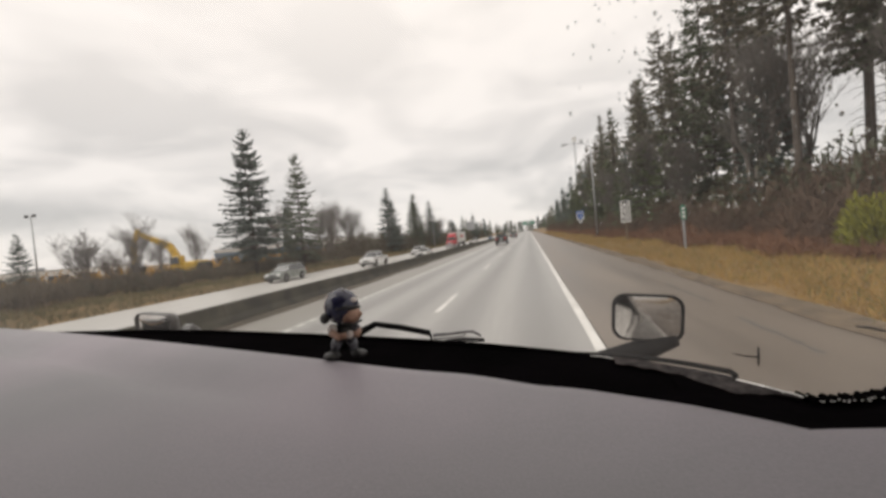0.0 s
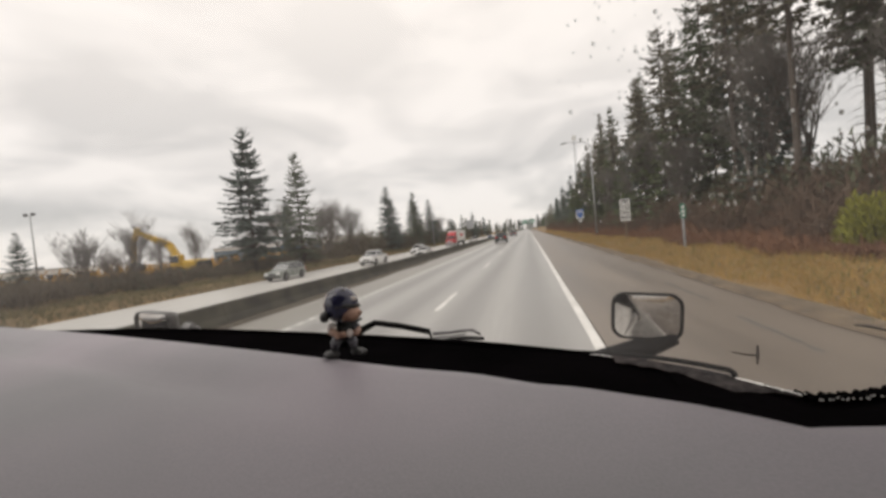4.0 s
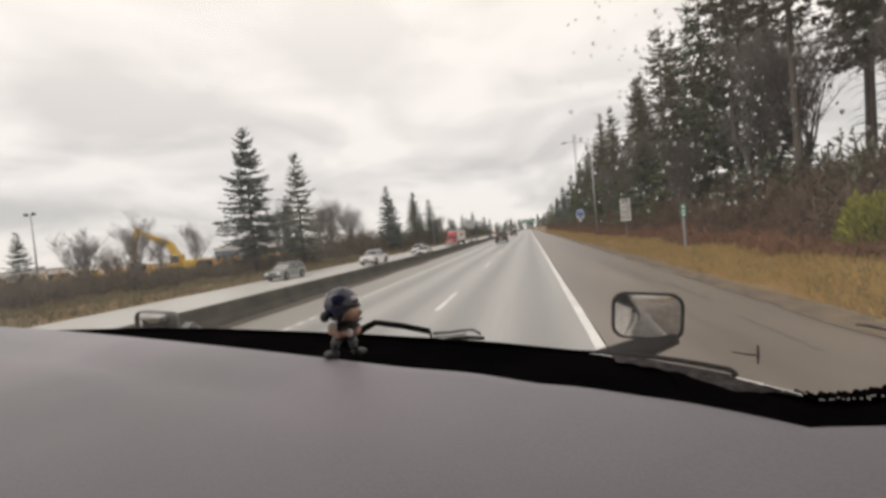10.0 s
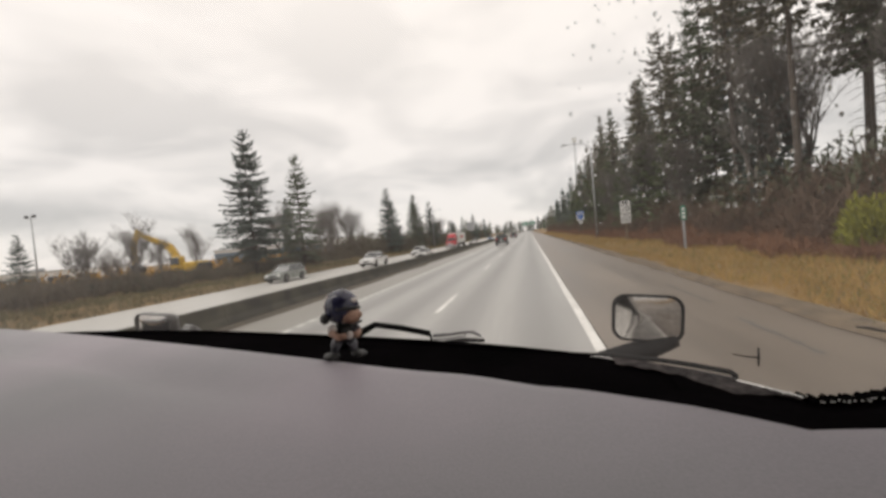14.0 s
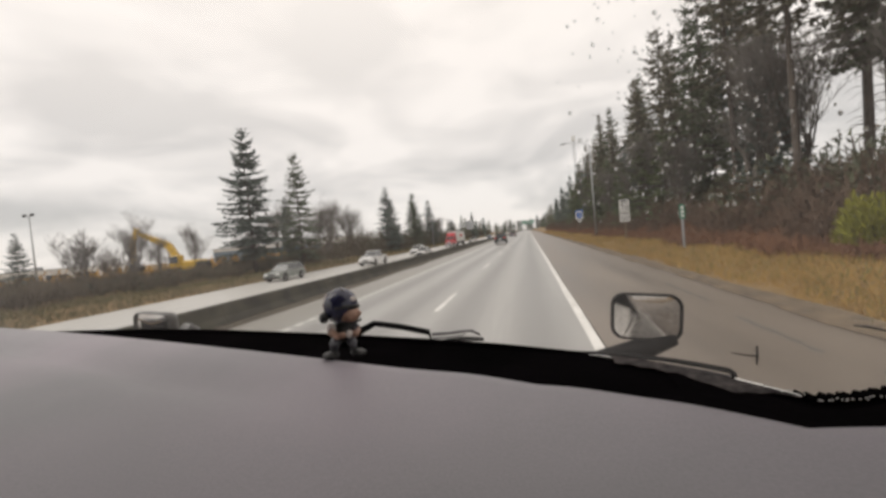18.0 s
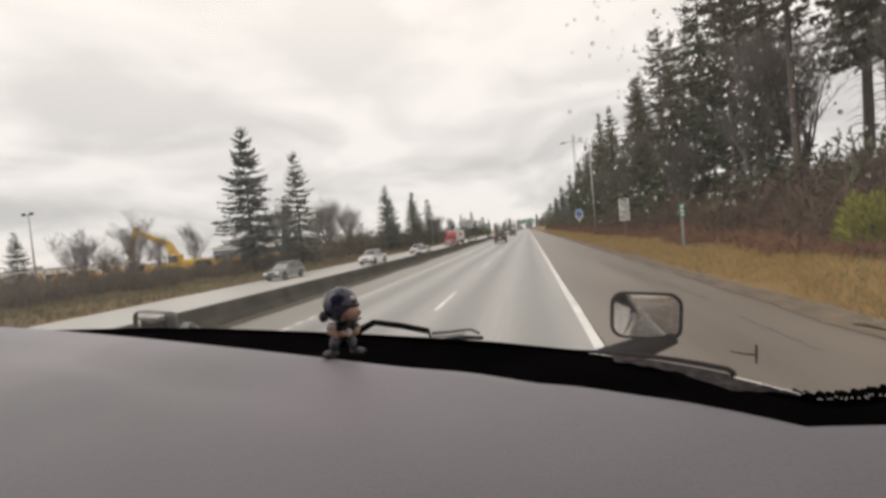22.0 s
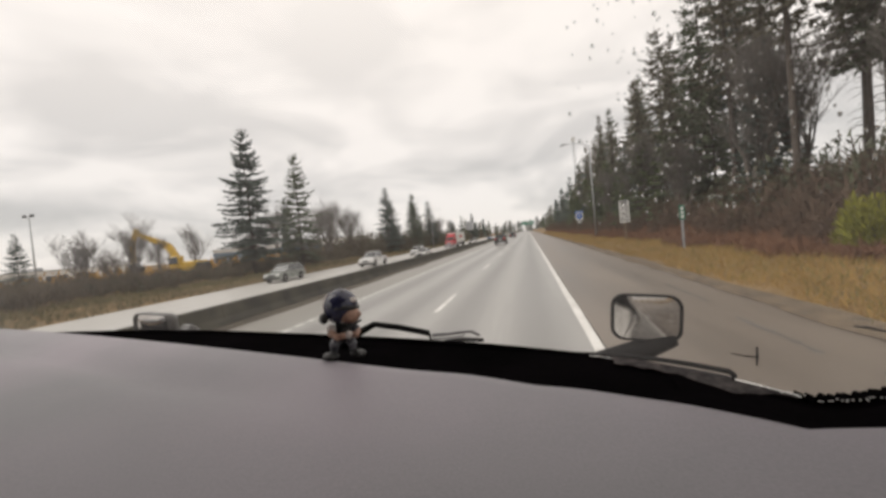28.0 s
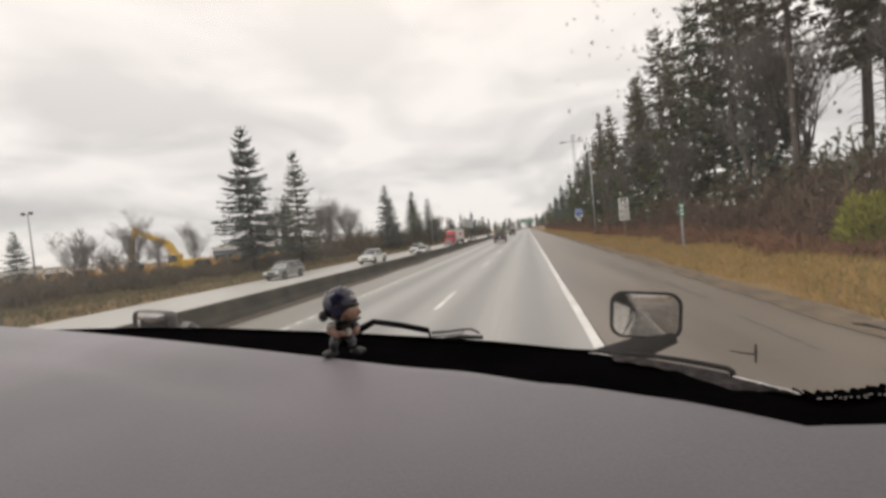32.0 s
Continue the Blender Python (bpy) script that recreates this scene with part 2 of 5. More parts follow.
M = {
    "road": road_mat("wet_asphalt", (0.322, 0.316, 0.300), (0.170, 0.166, 0.156), -0.9, 3.6, 0.38),
    "shoulder": mat("old_brownish_asphalt", (0.196, 0.164, 0.134), (0.108, 0.091, 0.075), 0.8, 0.45, 0.12, fine=60, coords="World", rvar=0.12, along=0.12),
    "far_road": road_mat("pale_concrete_road", (0.50, 0.49, 0.465), (0.39, 0.382, 0.36), -15.0, 3.6, 0.42),
    "median_shoulder": mat("stained_median_asphalt", (0.265, 0.255, 0.228), (0.150, 0.142, 0.122), 0.8, 0.42, 0.12, fine=60, coords="World", rvar=0.12, along=0.10),
    "dirt": mat("wet_gutter_dirt", (0.105, 0.085, 0.058), (0.040, 0.034, 0.024), 1.6, 0.8, 0.4, fine=22, coords="World"),
    "worn_paint": mat("worn_pale_road_paint", (0.74, 0.73, 0.69), (0.46, 0.45, 0.42), 2.2, 0.5, 0.05, fine=30, coords="World"),
    "paint": mat("worn_white_road_paint", (0.80, 0.79, 0.76), (0.48, 0.47, 0.44), 1.2, 0.5, 0.05, fine=30, coords="World"),
    "seam": mat("tarred_seam", (0.15, 0.14, 0.13), (0.06, 0.055, 0.05), 0.5, 0.5, coords="World"),
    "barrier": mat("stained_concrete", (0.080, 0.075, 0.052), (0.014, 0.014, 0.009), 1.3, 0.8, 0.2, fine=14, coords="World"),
    "soil": mat("winter_ground", (0.24, 0.155, 0.068), (0.115, 0.082, 0.042), 0.09, 0.95, 0.4, fine=2.2, coords="World"),
    "gravel": mat("verge_gravel", (0.170, 0.128, 0.084), (0.065, 0.051, 0.036), 2.2, 0.9, 0.5, fine=28, coords="World"),
    "grass": mat("dry_grass", (0.39, 0.252, 0.085), (0.275, 0.175, 0.060), 0.25, 0.9, per="island", coords="World"),
    "dull_grass": mat("dull_grass", (0.185, 0.160, 0.078), (0.088, 0.082, 0.042), 0.25, 0.9, per="island", coords="World"),
    "green_grass": mat("damp_grass", (0.19, 0.18, 0.05), (0.10, 0.095, 0.035), 0.25, 0.9, per="island", coords="World"),
    "bracken": mat("dead_bracken", (0.200, 0.100, 0.055), (0.115, 0.061, 0.038), 0.2, 0.95, per="island", coords="World"),
    "bramble": mat("brown_bramble", (0.125, 0.083, 0.058), (0.072, 0.050, 0.036), 0.2, 0.95, per="island", coords="World"),
    "scrub": mat("grey_brown_scrub", (0.150, 0.122, 0.088), (0.062, 0.054, 0.038), 0.2, 0.95, per="island", coords="World"),
    "willow": mat("yellow_willow_stems", (0.50, 0.29, 0.055), (0.30, 0.17, 0.04), 0.2, 0.9, per="island", coords="World"),
    "salal": mat("dark_evergreen_leaf", (0.085, 0.092, 0.045), (0.035, 0.042, 0.025), 0.3, 0.6, per="island", coords="World"),
    "broom": mat("bright_green_broom", (0.26, 0.25, 0.03), (0.12, 0.13, 0.025), 0.5, 0.8, per="island"),
    "needles": mat("fir_needles", (0.145, 0.170, 0.100), (0.062, 0.080, 0.050), 0.35, 0.75, per="island"),
    "needles_green": mat("cedar_sprays", (0.135, 0.165, 0.070), (0.060, 0.080, 0.038), 0.35, 0.75, per="island"),
    "needles_blue": mat("spruce_needles", (0.122, 0.156, 0.134), (0.054, 0.075, 0.067), 0.35, 0.75, per="island"),
    "needles_brown": mat("thin_brownish_needles", (0.198, 0.182, 0.130), (0.094, 0.086, 0.062), 0.35, 0.8, per="island"),
    "bark": mat("wet_bark", (0.105, 0.086, 0.072), (0.048, 0.040, 0.034), 2.0, 0.9, 0.5, fine=18),
    "alder": mat("alder_bark", (0.17, 0.15, 0.13), (0.07, 0.06, 0.052), 1.5, 0.85, 0.3, fine=10),
    "twig": mat("bare_twigs", (0.185, 0.168, 0.155), (0.095, 0.085, 0.077), 0.5, 0.9, per="island"),
    "dash": mat("grey_dashboard_vinyl", (0.303, 0.274, 0.307), (0.198, 0.198, 0.211), 2.3, 0.5, 0.06, fine=450, rvar=0.05),
    "tray": mat("black_rubber", (0.004, 0.0035, 0.004), (0.002, 0.002, 0.002), 6, 0.95, 0.1, fine=120, spec=0.0),
    "wiper": mat("black_wiper_metal", (0.006, 0.006, 0.006), None, 8, 0.6, spec=0.1),
    "wiper_grey": mat("wet_grey_blade", (0.20, 0.19, 0.20), (0.05, 0.047, 0.05), 20, 0.4),
    "cowl": mat("wet_dark_cowl", (0.075, 0.064, 0.062), (0.008, 0.007, 0.008), 60, 0.7, 0.3, fine=150, spec=0.15),
    # pale metal for highlights and glints that are built as parts
    "edge": mat("highlight_metal", (0.75, 0.74, 0.72), None, 20, 0.25, metal=0.6),
    "headliner": mat("grey_headliner", (0.32, 0.31, 0.30), None, 4, 0.95, 0.2, fine=200),
    "truckpaint": mat("white_truck_paint", (0.72, 0.72, 0.70), (0.6, 0.6, 0.58), 1.5, 0.3, fine=20),
    "wet_casing": mat("wet_grey_casing", (0.070, 0.065, 0.060), (0.022, 0.021, 0.020), 30, 0.35, 0.1, fine=90),
    "black": mat("black_plastic", (0.018, 0.017, 0.017), (0.010, 0.010, 0.010), 5, 0.5, 0.05, fine=80),
    "mirror": mat("mirror_silver", (0.60, 0.575, 0.55), (0.40, 0.38, 0.365), 60, 0.09, metal=1.0, fine=240, rvar=0.04),
    "steel": mat("galvanised_steel", (0.42, 0.43, 0.44), (0.28, 0.29, 0.30), 3, 0.5, metal=0.5),
    "wood": mat("weathered_sign_post", (0.20, 0.15, 0.10), None, 4, 0.85, 0.2),
    "sign_white": mat("white_sign_sheet", (0.80, 0.80, 0.78), (0.68, 0.68, 0.66), 3, 0.4),
    "sign_blue": mat("blue_sign_sheet", (0.02, 0.14, 0.55), None, 3, 0.4),
    "sign_green": mat("green_sign_sheet", (0.015, 0.20, 0.12), None, 3, 0.4),
    "sign_black": mat("black_sign_print", (0.02, 0.02, 0.02), None, 3, 0.5),
    "sign_red": mat("red_sign_print", (0.55, 0.03, 0.03), None, 3, 0.5),
    "car_glass": mat("dark_car_glass", (0.02, 0.024, 0.027), None, 3, 0.08, spec=0.8, rvar=0.03),
    "tyre": mat("tyre_rubber", (0.02, 0.02, 0.02), None, 8, 0.85),
    "rim": mat("alloy_rim", (0.45, 0.45, 0.46), None, 8, 0.35, metal=0.8),
    "lamp_red": mat("red_lamp_glass", (0.55, 0.02, 0.02), None, 8, 0.2),
    "lamp_clear": mat("clear_lamp_glass", (0.80, 0.80, 0.78), None, 8, 0.15),
    "yellow": mat("yellow_machine_paint", (0.62, 0.40, 0.03), (0.45, 0.28, 0.02), 1.5, 0.45),
    "white_wall": mat("white_panel_wall", (0.72, 0.72, 0.70), (0.60, 0.60, 0.58), 0.3, 0.6),
    "blue_wall": mat("slate_blue_cladding", (0.13, 0.19, 0.25), (0.10, 0.14, 0.19), 0.3, 0.6),
    "dark_glass": mat("dark_window_glass", (0.05, 0.06, 0.07), None, 1, 0.15),
    "roof": mat("grey_membrane_roof", (0.35, 0.35, 0.34), None, 0.5, 0.8),
    "navy": mat("navy_helmet_paint", (0.040, 0.042, 0.085), (0.006, 0.006, 0.022), 75, 0.14),
    "silver": mat("silver_figure_paint", (0.24, 0.24, 0.27), (0.008, 0.008, 0.011), 170, 0.4),
    "skin": mat("tan_figure_paint", (0.58, 0.38, 0.28), (0.18, 0.08, 0.055), 90, 0.45),
    "cream": mat("cream_figure_paint", (0.80, 0.74, 0.70), (0.45, 0.38, 0.35), 60, 0.5),
    "glass": glass_mat("windscreen_glass", (0.97, 0.98, 0.975), 1.12, 0.052),
    "mark": mat("dark_mark", (0.03, 0.024, 0.02), None, 50, 0.8),
}


def paint(name, col):
    if name not in M:
        M[name] = mat(name, col, tuple(c * 0.85 for c in col), 1.5, 0.28, fine=25, rvar=0.08)
    return M[name]


# drops on the glass: clear water that bends the light
drop = bpy.data.materials.new("rain_water")
drop.use_nodes = True
_b = drop.node_tree.nodes["Principled BSDF"]
_b.inputs["Transmission Weight"].default_value = 1.0
_b.inputs["IOR"].default_value = 1.33
_b.inputs["Roughness"].default_value = 0.03
_b.inputs["Base Color"].default_value = (0.93, 0.95, 0.95, 1)
M["drop"] = drop


# ---- mesh helpers -------------------------------------------------------
class Geo:
    """Gathers vertices, faces and a material slot per face."""

    def __init__(self):
        self.v, self.f, self.m = [], [], []

    def add(self, verts, faces, slot=0):
        k = len(self.v)
        self.v += [tuple(p) for p in verts]
        self.f += [tuple(i + k for i in f) for f in faces]
        self.m += [slot] * len(faces)
        return self

    def hull(self, pts, slot=0):
        bm = bmesh.new()
        for p in pts:
            bm.verts.new(p)
        bmesh.ops.convex_hull(bm, input=bm.verts[:])
        loose = [v for v in bm.verts if not v.link_faces]
        bmesh.ops.delete(bm, geom=loose, context="VERTS")
        bmesh.ops.dissolve_limit(bm, angle_limit=0.01, verts=bm.verts[:], edges=bm.edges[:])
        bm.verts.index_update()
        self.add([v.co[:] for v in bm.verts], [[v.index for v in f.verts] for f in bm.faces], slot)
        bm.free()
        return self

    def box(self, c, s, r=0.0, slot=0, m=None):
        """Box of size s round c with its edges cut by r."""
        pts = []
        h = [x / 2 for x in s]
        r = min(r, min(h) * 0.9)
        for sx in (-1, 1):
            for sy in (-1, 1):
                for sz in (-1, 1):
                    if r <= 0:
                        pts.append((sx * h[0], sy * h[1], sz * h[2]))
                    else:
                        pts.append((sx * h[0], sy * (h[1] - r), sz * (h[2] - r)))
                        pts.append((sx * (h[0] - r), sy * h[1], sz * (h[2] - r)))
                        pts.append((sx * (h[0] - r), sy * (h[1] - r), sz * h[2]))
        pts = [Vector(p) for p in pts]
        if m is not None:
            pts = [m @ p for p in pts]
        return self.hull([p + Vector(c) for p in pts], slot)

    def tube(self, pts, radii, n=6, slot=0, caps=True):
        pts = [Vector(p) for p in pts]
        if not isinstance(radii, (list, tuple)):
            radii = [radii] * len(pts)
        verts, faces = [], []
        side = None
        for i, p in enumerate(pts):
            d = (pts[min(i + 1, len(pts) - 1)] - pts[max(i - 1, 0)]).normalized()
            ref = side if side is not None else (Vector((1, 0, 0)) if abs(d.x) < 0.8 else Vector((0, 1, 0)))
            side = (ref - d * ref.dot(d)).normalized()
            up = d.cross(side)
            for k in range(n):
                a = 2 * math.pi * k / n
                verts.append(p + (side * math.cos(a) + up * math.sin(a)) * radii[i])
        for i in range(len(pts) - 1):
            for k in range(n):
                a, b = i * n + k, i * n + (k + 1) % n
                faces.append((a, b, b + n, a + n))
        if caps:
            faces.append(tuple(range(n - 1, -1, -1)))
            faces.append(tuple(range((len(pts) - 1) * n, len(pts) * n)))
        return self.add(verts, faces, slot)

    def ball(self, c, r, nu=14, nv=9, slot=0, m=None, z0=0.0, z1=1.0):
        """Ellipsoid; z0 and z1 cut it between fractions of its height."""
        verts, faces = [], []
        for j in range(nv + 1):
            th = math.acos(max(-1, min(1, 2 * (z0 + (z1 - z0) * (0.5 - 0.5 * math.cos(math.pi * j / nv))) - 1)))
            for i in range(nu):
                a = 2 * math.pi * i / nu
                p = Vector((r[0] * math.sin(th) * math.cos(a), r[1] * math.sin(th) * math.sin(a), r[2] * math.cos(th)))
                verts.append((m @ p if m is not None else p) + Vector(c))
        for j in range(nv):
            for i in range(nu):
                a, b = j * nu + i, j * nu + (i + 1) % nu
                faces.append((a, b, b + nu, a + nu))
        return self.add(verts, faces, slot)

    def loft(self, rings, slot=0, caps=True):
        n = len(rings[0])
        verts = [p for ring in rings for p in ring]
        faces = []
        for i in range(len(rings) - 1):
            for k in range(n):
                a, b = i * n + k, i * n + (k + 1) % n
                faces.append((a, b, b + n, a + n))
        if caps:
            faces.append(tuple(range(n - 1, -1, -1)))
            faces.append(tuple(range((len(rings) - 1) * n, len(rings) * n)))
        return self.add(verts, faces, slot)

    def grid(self, fn, nu, nv, slot=0):
        verts = [fn(i / nu, j / nv) for j in range(nv + 1) for i in range(nu + 1)]
        w = nu + 1
        faces = [(j * w + i, j * w + i + 1, (j + 1) * w + i + 1, (j + 1) * w + i) for j in range(nv) for i in range(nu)]
        return self.add(verts, faces, slot)

    def mesh(self, name, mats, smooth=False):
        me = bpy.data.meshes.new(name)
        me.from_pydata([tuple(p) for p in self.v], [], self.f)
        for m in mats:
            me.materials.append(m)
        me.polygons.foreach_set("material_index", self.m)
        if smooth:
            me.polygons.foreach_set("use_smooth", [True] * len(self.f))
        me.update()
        return me


def part(name, geo, mats, parent=None, label="", smooth=False, loc=None):
    if not isinstance(mats, (list, tuple)):
        mats = [mats]
    ob = new(name, geo.mesh(name, mats, smooth) if isinstance(geo, Geo) else geo)
    if parent is not None:
        ob.parent = parent
    if loc is not None:
        ob.matrix_basis = loc if isinstance(loc, Matrix) else Matrix.Translation(loc)
    if label:
        tagged(ob, label)
    return ob


def thing(name, label, category, group="", kind="", at=None):
    ob = new(name)
    ob.empty_display_size = 0.1
    if at is not None:
        ob.matrix_basis = at
    return tagged(ob, label, category, group, kind)


def rounded(w, h, r, n=5):
    """Outline of a rounded rectangle, as (x, z) pairs."""
    out = []
    for cx, cz, a0 in ((w / 2 - r, h / 2 - r, 0), (-w / 2 + r, h / 2 - r, 90), (-w / 2 + r, -h / 2 + r, 180), (w / 2 - r, -h / 2 + r, 270)):
        for k in range(n + 1):
            a = radians(a0 + 90 * k / n)
            out.append((cx + r * math.cos(a), cz + r * math.sin(a)))
    return out


def lettering(text, size, x, y, z, m, parent):
    """Raised letters in the built-in font, facing the traffic, centred on x and z."""
    cu = bpy.data.curves.new("lettering", "FONT")
    cu.body, cu.size, cu.extrude, cu.align_x, cu.align_y = text, size, 0.002, "CENTER", "CENTER"
    tmp = new("lettering", cu)
    me = bpy.data.meshes.new_from_object(tmp.evaluated_get(bpy.context.evaluated_depsgraph_get()))
    bpy.data.objects.remove(tmp)
    me.materials.clear()
    me.materials.append(m)
    return part("lettering", me, None, parent, "", False, pose(x, y, z, 90, 0, 0))


# ---- ground and roads ---------------------------------------------------
def step(x, a, b):
    t = max(0.0, min(1.0, (x - a) / (b - a)))
    return t * t * (3 - 2 * t)


def ground_z(x, y):
    z = -0.06
    z += 0.36 * step(x, 4.9, 8.6) + 1.5 * step(x, 8.6, 14.0) + 1.2 * step(x, 14, 40)
    z += -0.86 * step(-x, 9.6, 10.9) + 0.5 * step(-x, 27.2, 30) + 0.35 * step(-x, 31, 36) - 1.2 * step(-x, 36, 70)
    if x > 6.5 or x < -28:
        z += 0.22 * noise.noise((x * 0.11, y * 0.07, 3.1)) + 0.08 * noise.noise((x * 0.5, y * 0.4, 7.7))
    return z


def ground_geo():
    xs = [-3500, -1200, -500, -250, -140, -95] + [-70 + 3 * i for i in range(15)] + [-27.0, -11.0, -10.6, -10.2, -9.8, -9.4, -8.0, 4.4, 4.9, 5.5]
    xs += [6.2 + 0.6 * i for i in range(16)] + [17, 20, 24, 30, 40, 60, 100, 200, 500, 1200, 3500]
    ys = [-400, -200, -100, -50, -20] + [-10 + 2.5 * i for i in range(60)] + [145 + 10 * i for i in range(30)] + [480, 560, 700, 1000, 1600, 2600, 4000]
    g = Geo()
    nx = len(xs)
    verts = [(x, y, ground_z(x, y)) for y in ys for x in xs]
    faces = [(j * nx + i, j * nx + i + 1, (j + 1) * nx + i + 1, (j + 1) * nx + i) for j in range(len(ys) - 1) for i in range(nx - 1)]
    return g.add(verts, faces)


ROAD0, ROAD1 = -120.0, 1400.0
ground = tagged(part("ground", ground_geo(), M["soil"], smooth=True), "brown winter ground of damp soil and dead grass", "ground", kind="structure")


def slab(x0, x1, z, depth=0.25, n=140):
    """A long slab of pavement; its edges run 12 cm out below, so that neighbours meet without a gap."""
    g = Geo()
    ys = [ROAD0 + (ROAD1 - ROAD0) * (i / n) ** 1.5 for i in range(n + 1)]
    prof = [(x0 - 0.121, z - depth), (x0 - 0.12 * (z > -0.5), z), ((x0 + x1) / 2, z + 0.0), (x1, z), (x1 + 0.001, z - depth)]
    return g.grid(lambda u, v: (prof[round(u * 4)][0], ys[round(v * n)], prof[round(u * 4)][1]), 4, n)


road = tagged(part("road", slab(-6.30, 1.06, 0.0), M["road"]), "wet grey highway carriageway with worn wheel tracks", "road", kind="structure")
part("shoulder", slab(1.14, 4.85, 0.0), M["shoulder"], road, "darker brownish asphalt shoulder")
part("shoulder", slab(-9.55, -6.42, 0.0), M["median_shoulder"], road, "grey stained asphalt beside the median barrier")
part("dirt_strip", Geo().grid(lambda u, v: (-8.95 + 0.75 * u + u * 0.35 * noise.noise((v * 90, 3, 1)), -20 + 420 * v, 0.004 + 0.03 * (1 - u) * (0.6 + noise.noise((v * 200, u * 3, 2)))), 4, 420), M["dirt"], road, "dark wet dirt along the barrier foot")
far_road = tagged(part("road", slab(-26.7, -11.0, -0.85), M["far_road"]), "pale wet carriageway for the oncoming traffic", "road", kind="structure")


def line_geo(x0, x1, y0, y1, z, n, raggedness=0.012):
    """A painted line 4 mm proud, with slightly worn edges."""
    g = Geo()
    rnd = random.Random(round(x0 * 100 + y0))

    def at(u, v):
        return ((x0, x1)[round(u)] + rnd.uniform(-raggedness, raggedness), y0 + (y1 - y0) * v ** 1.6, z)
    return g.grid(at, 1, n)


part("edge_line", line_geo(0.87, 1.04, ROAD0, ROAD1, 0.005, 400), M["paint"], road, "solid white edge line")
dot_mesh = line_geo(-0.07, 0.07, 0, 0.34, 0.0, 3, 0.02).mesh("edge_dot", [M["worn_paint"]])
for i in range(150):
    part("edge_dot", dot_mesh, None, road, loc=(-6.21, 2.0 + 0.62 * i, 0.005))
part("edge_line", line_geo(-6.28, -6.16, 95.0, ROAD1, 0.005, 200), M["worn_paint"], road, "worn pale line beside the median shoulder")
dash_mesh = line_geo(-0.065, 0.065, 0, 3.05, 0.0, 10).mesh("lane_dash", [M["paint"]])
for i in range(-4, 46):
    part("lane_dash", dash_mesh, None, road, loc=(-2.62, 10.4 + 12.2 * i, 0.005))
for x in (-15.0, -18.6, -22.3):
    for i in range(0, 24):
        part("lane_dash", dash_mesh, None, far_road, loc=(x, 6.0 + 12.2 * i, -0.845))
seam_rnd = random.Random(8)
y = -20.0
while y < 320:
    ln, x = seam_rnd.uniform(1.2, 5.5), 3.75 + seam_rnd.uniform(-0.10, 0.10)
    part("tarred_seam", line_geo(x - 0.035, x + 0.035, y, y + ln, 0.004, 12, 0.03), M["seam"], road, "dark tarred crack along the shoulder")
    y += ln + seam_rnd.uniform(0.3, 5.0) * (1 + y / 150 if y > 0 else 1)
part("gravel_edge", Geo().grid(lambda u, v: (4.66 + u * 0.5 + 0.22 * noise.noise((v * 170, u * 1.5, 0)), -40 + 440 * v, 0.012 + 0.02 * noise.noise((v * 300, u * 3, 5)) + 0.06 * u), 5, 500), M["gravel"], road, "muddy gravel edge of the shoulder")

# median barrier: cast concrete lengths end to end
BAR = [(-0.26, 0.0), (-0.26, 0.06), (-0.14, 0.25), (-0.085, 0.595), (-0.06, 0.625), (0.06, 0.625), (0.085, 0.595), (0.14, 0.25), (0.26, 0.06), (0.26, 0.0)]
barrier = thing("median_barrier", "weathered grey concrete median barrier with dark stains", "barrier", kind="structure")


def bar_geo(length):
    g = Geo()
    ring = lambda y, s: [(x * s, y, z * (0.5 + 0.5 * s)) for x, z in BAR]
    return g.loft([ring(0.0, 0.97), ring(0.03, 1.0), ring(length - 0.03, 1.0), ring(length, 0.97)])


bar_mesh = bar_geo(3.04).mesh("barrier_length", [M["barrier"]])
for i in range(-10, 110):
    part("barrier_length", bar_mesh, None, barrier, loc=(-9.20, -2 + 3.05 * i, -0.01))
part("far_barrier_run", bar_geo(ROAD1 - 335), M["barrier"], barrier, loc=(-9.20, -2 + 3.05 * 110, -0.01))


# ---- plants -------------------------------------------------------------
def leaf(verts, faces, p, d, w, length):
    """One small pointed spray: a rhombus from p along d, with side way w."""
    k = len(verts)
    mid = p + d * (length * 0.45)
    verts += [p, mid + w, p + d * length, mid - w]
    faces.append((k, k + 1, k + 2, k + 3))


def trunk_geo(rnd, h, r0, lean=0.02, n=8, top=1.0):
    pts, rad = [], []
    dx, dy = rnd.uniform(-lean, lean), rnd.uniform(-lean, lean)
    for i in range(9):
        s = i / 8
        pts.append((dx * h * s * s + 0.05 * r0 * rnd.uniform(-1, 1), dy * h * s * s, -0.3 + (h * top + 0.3) * s))
        rad.append(max(0.012, r0 * (1.18 if i == 0 else 1.0 - 0.95 * s)))
    g = Geo()
    g.tube(pts, rad, n)
    return g


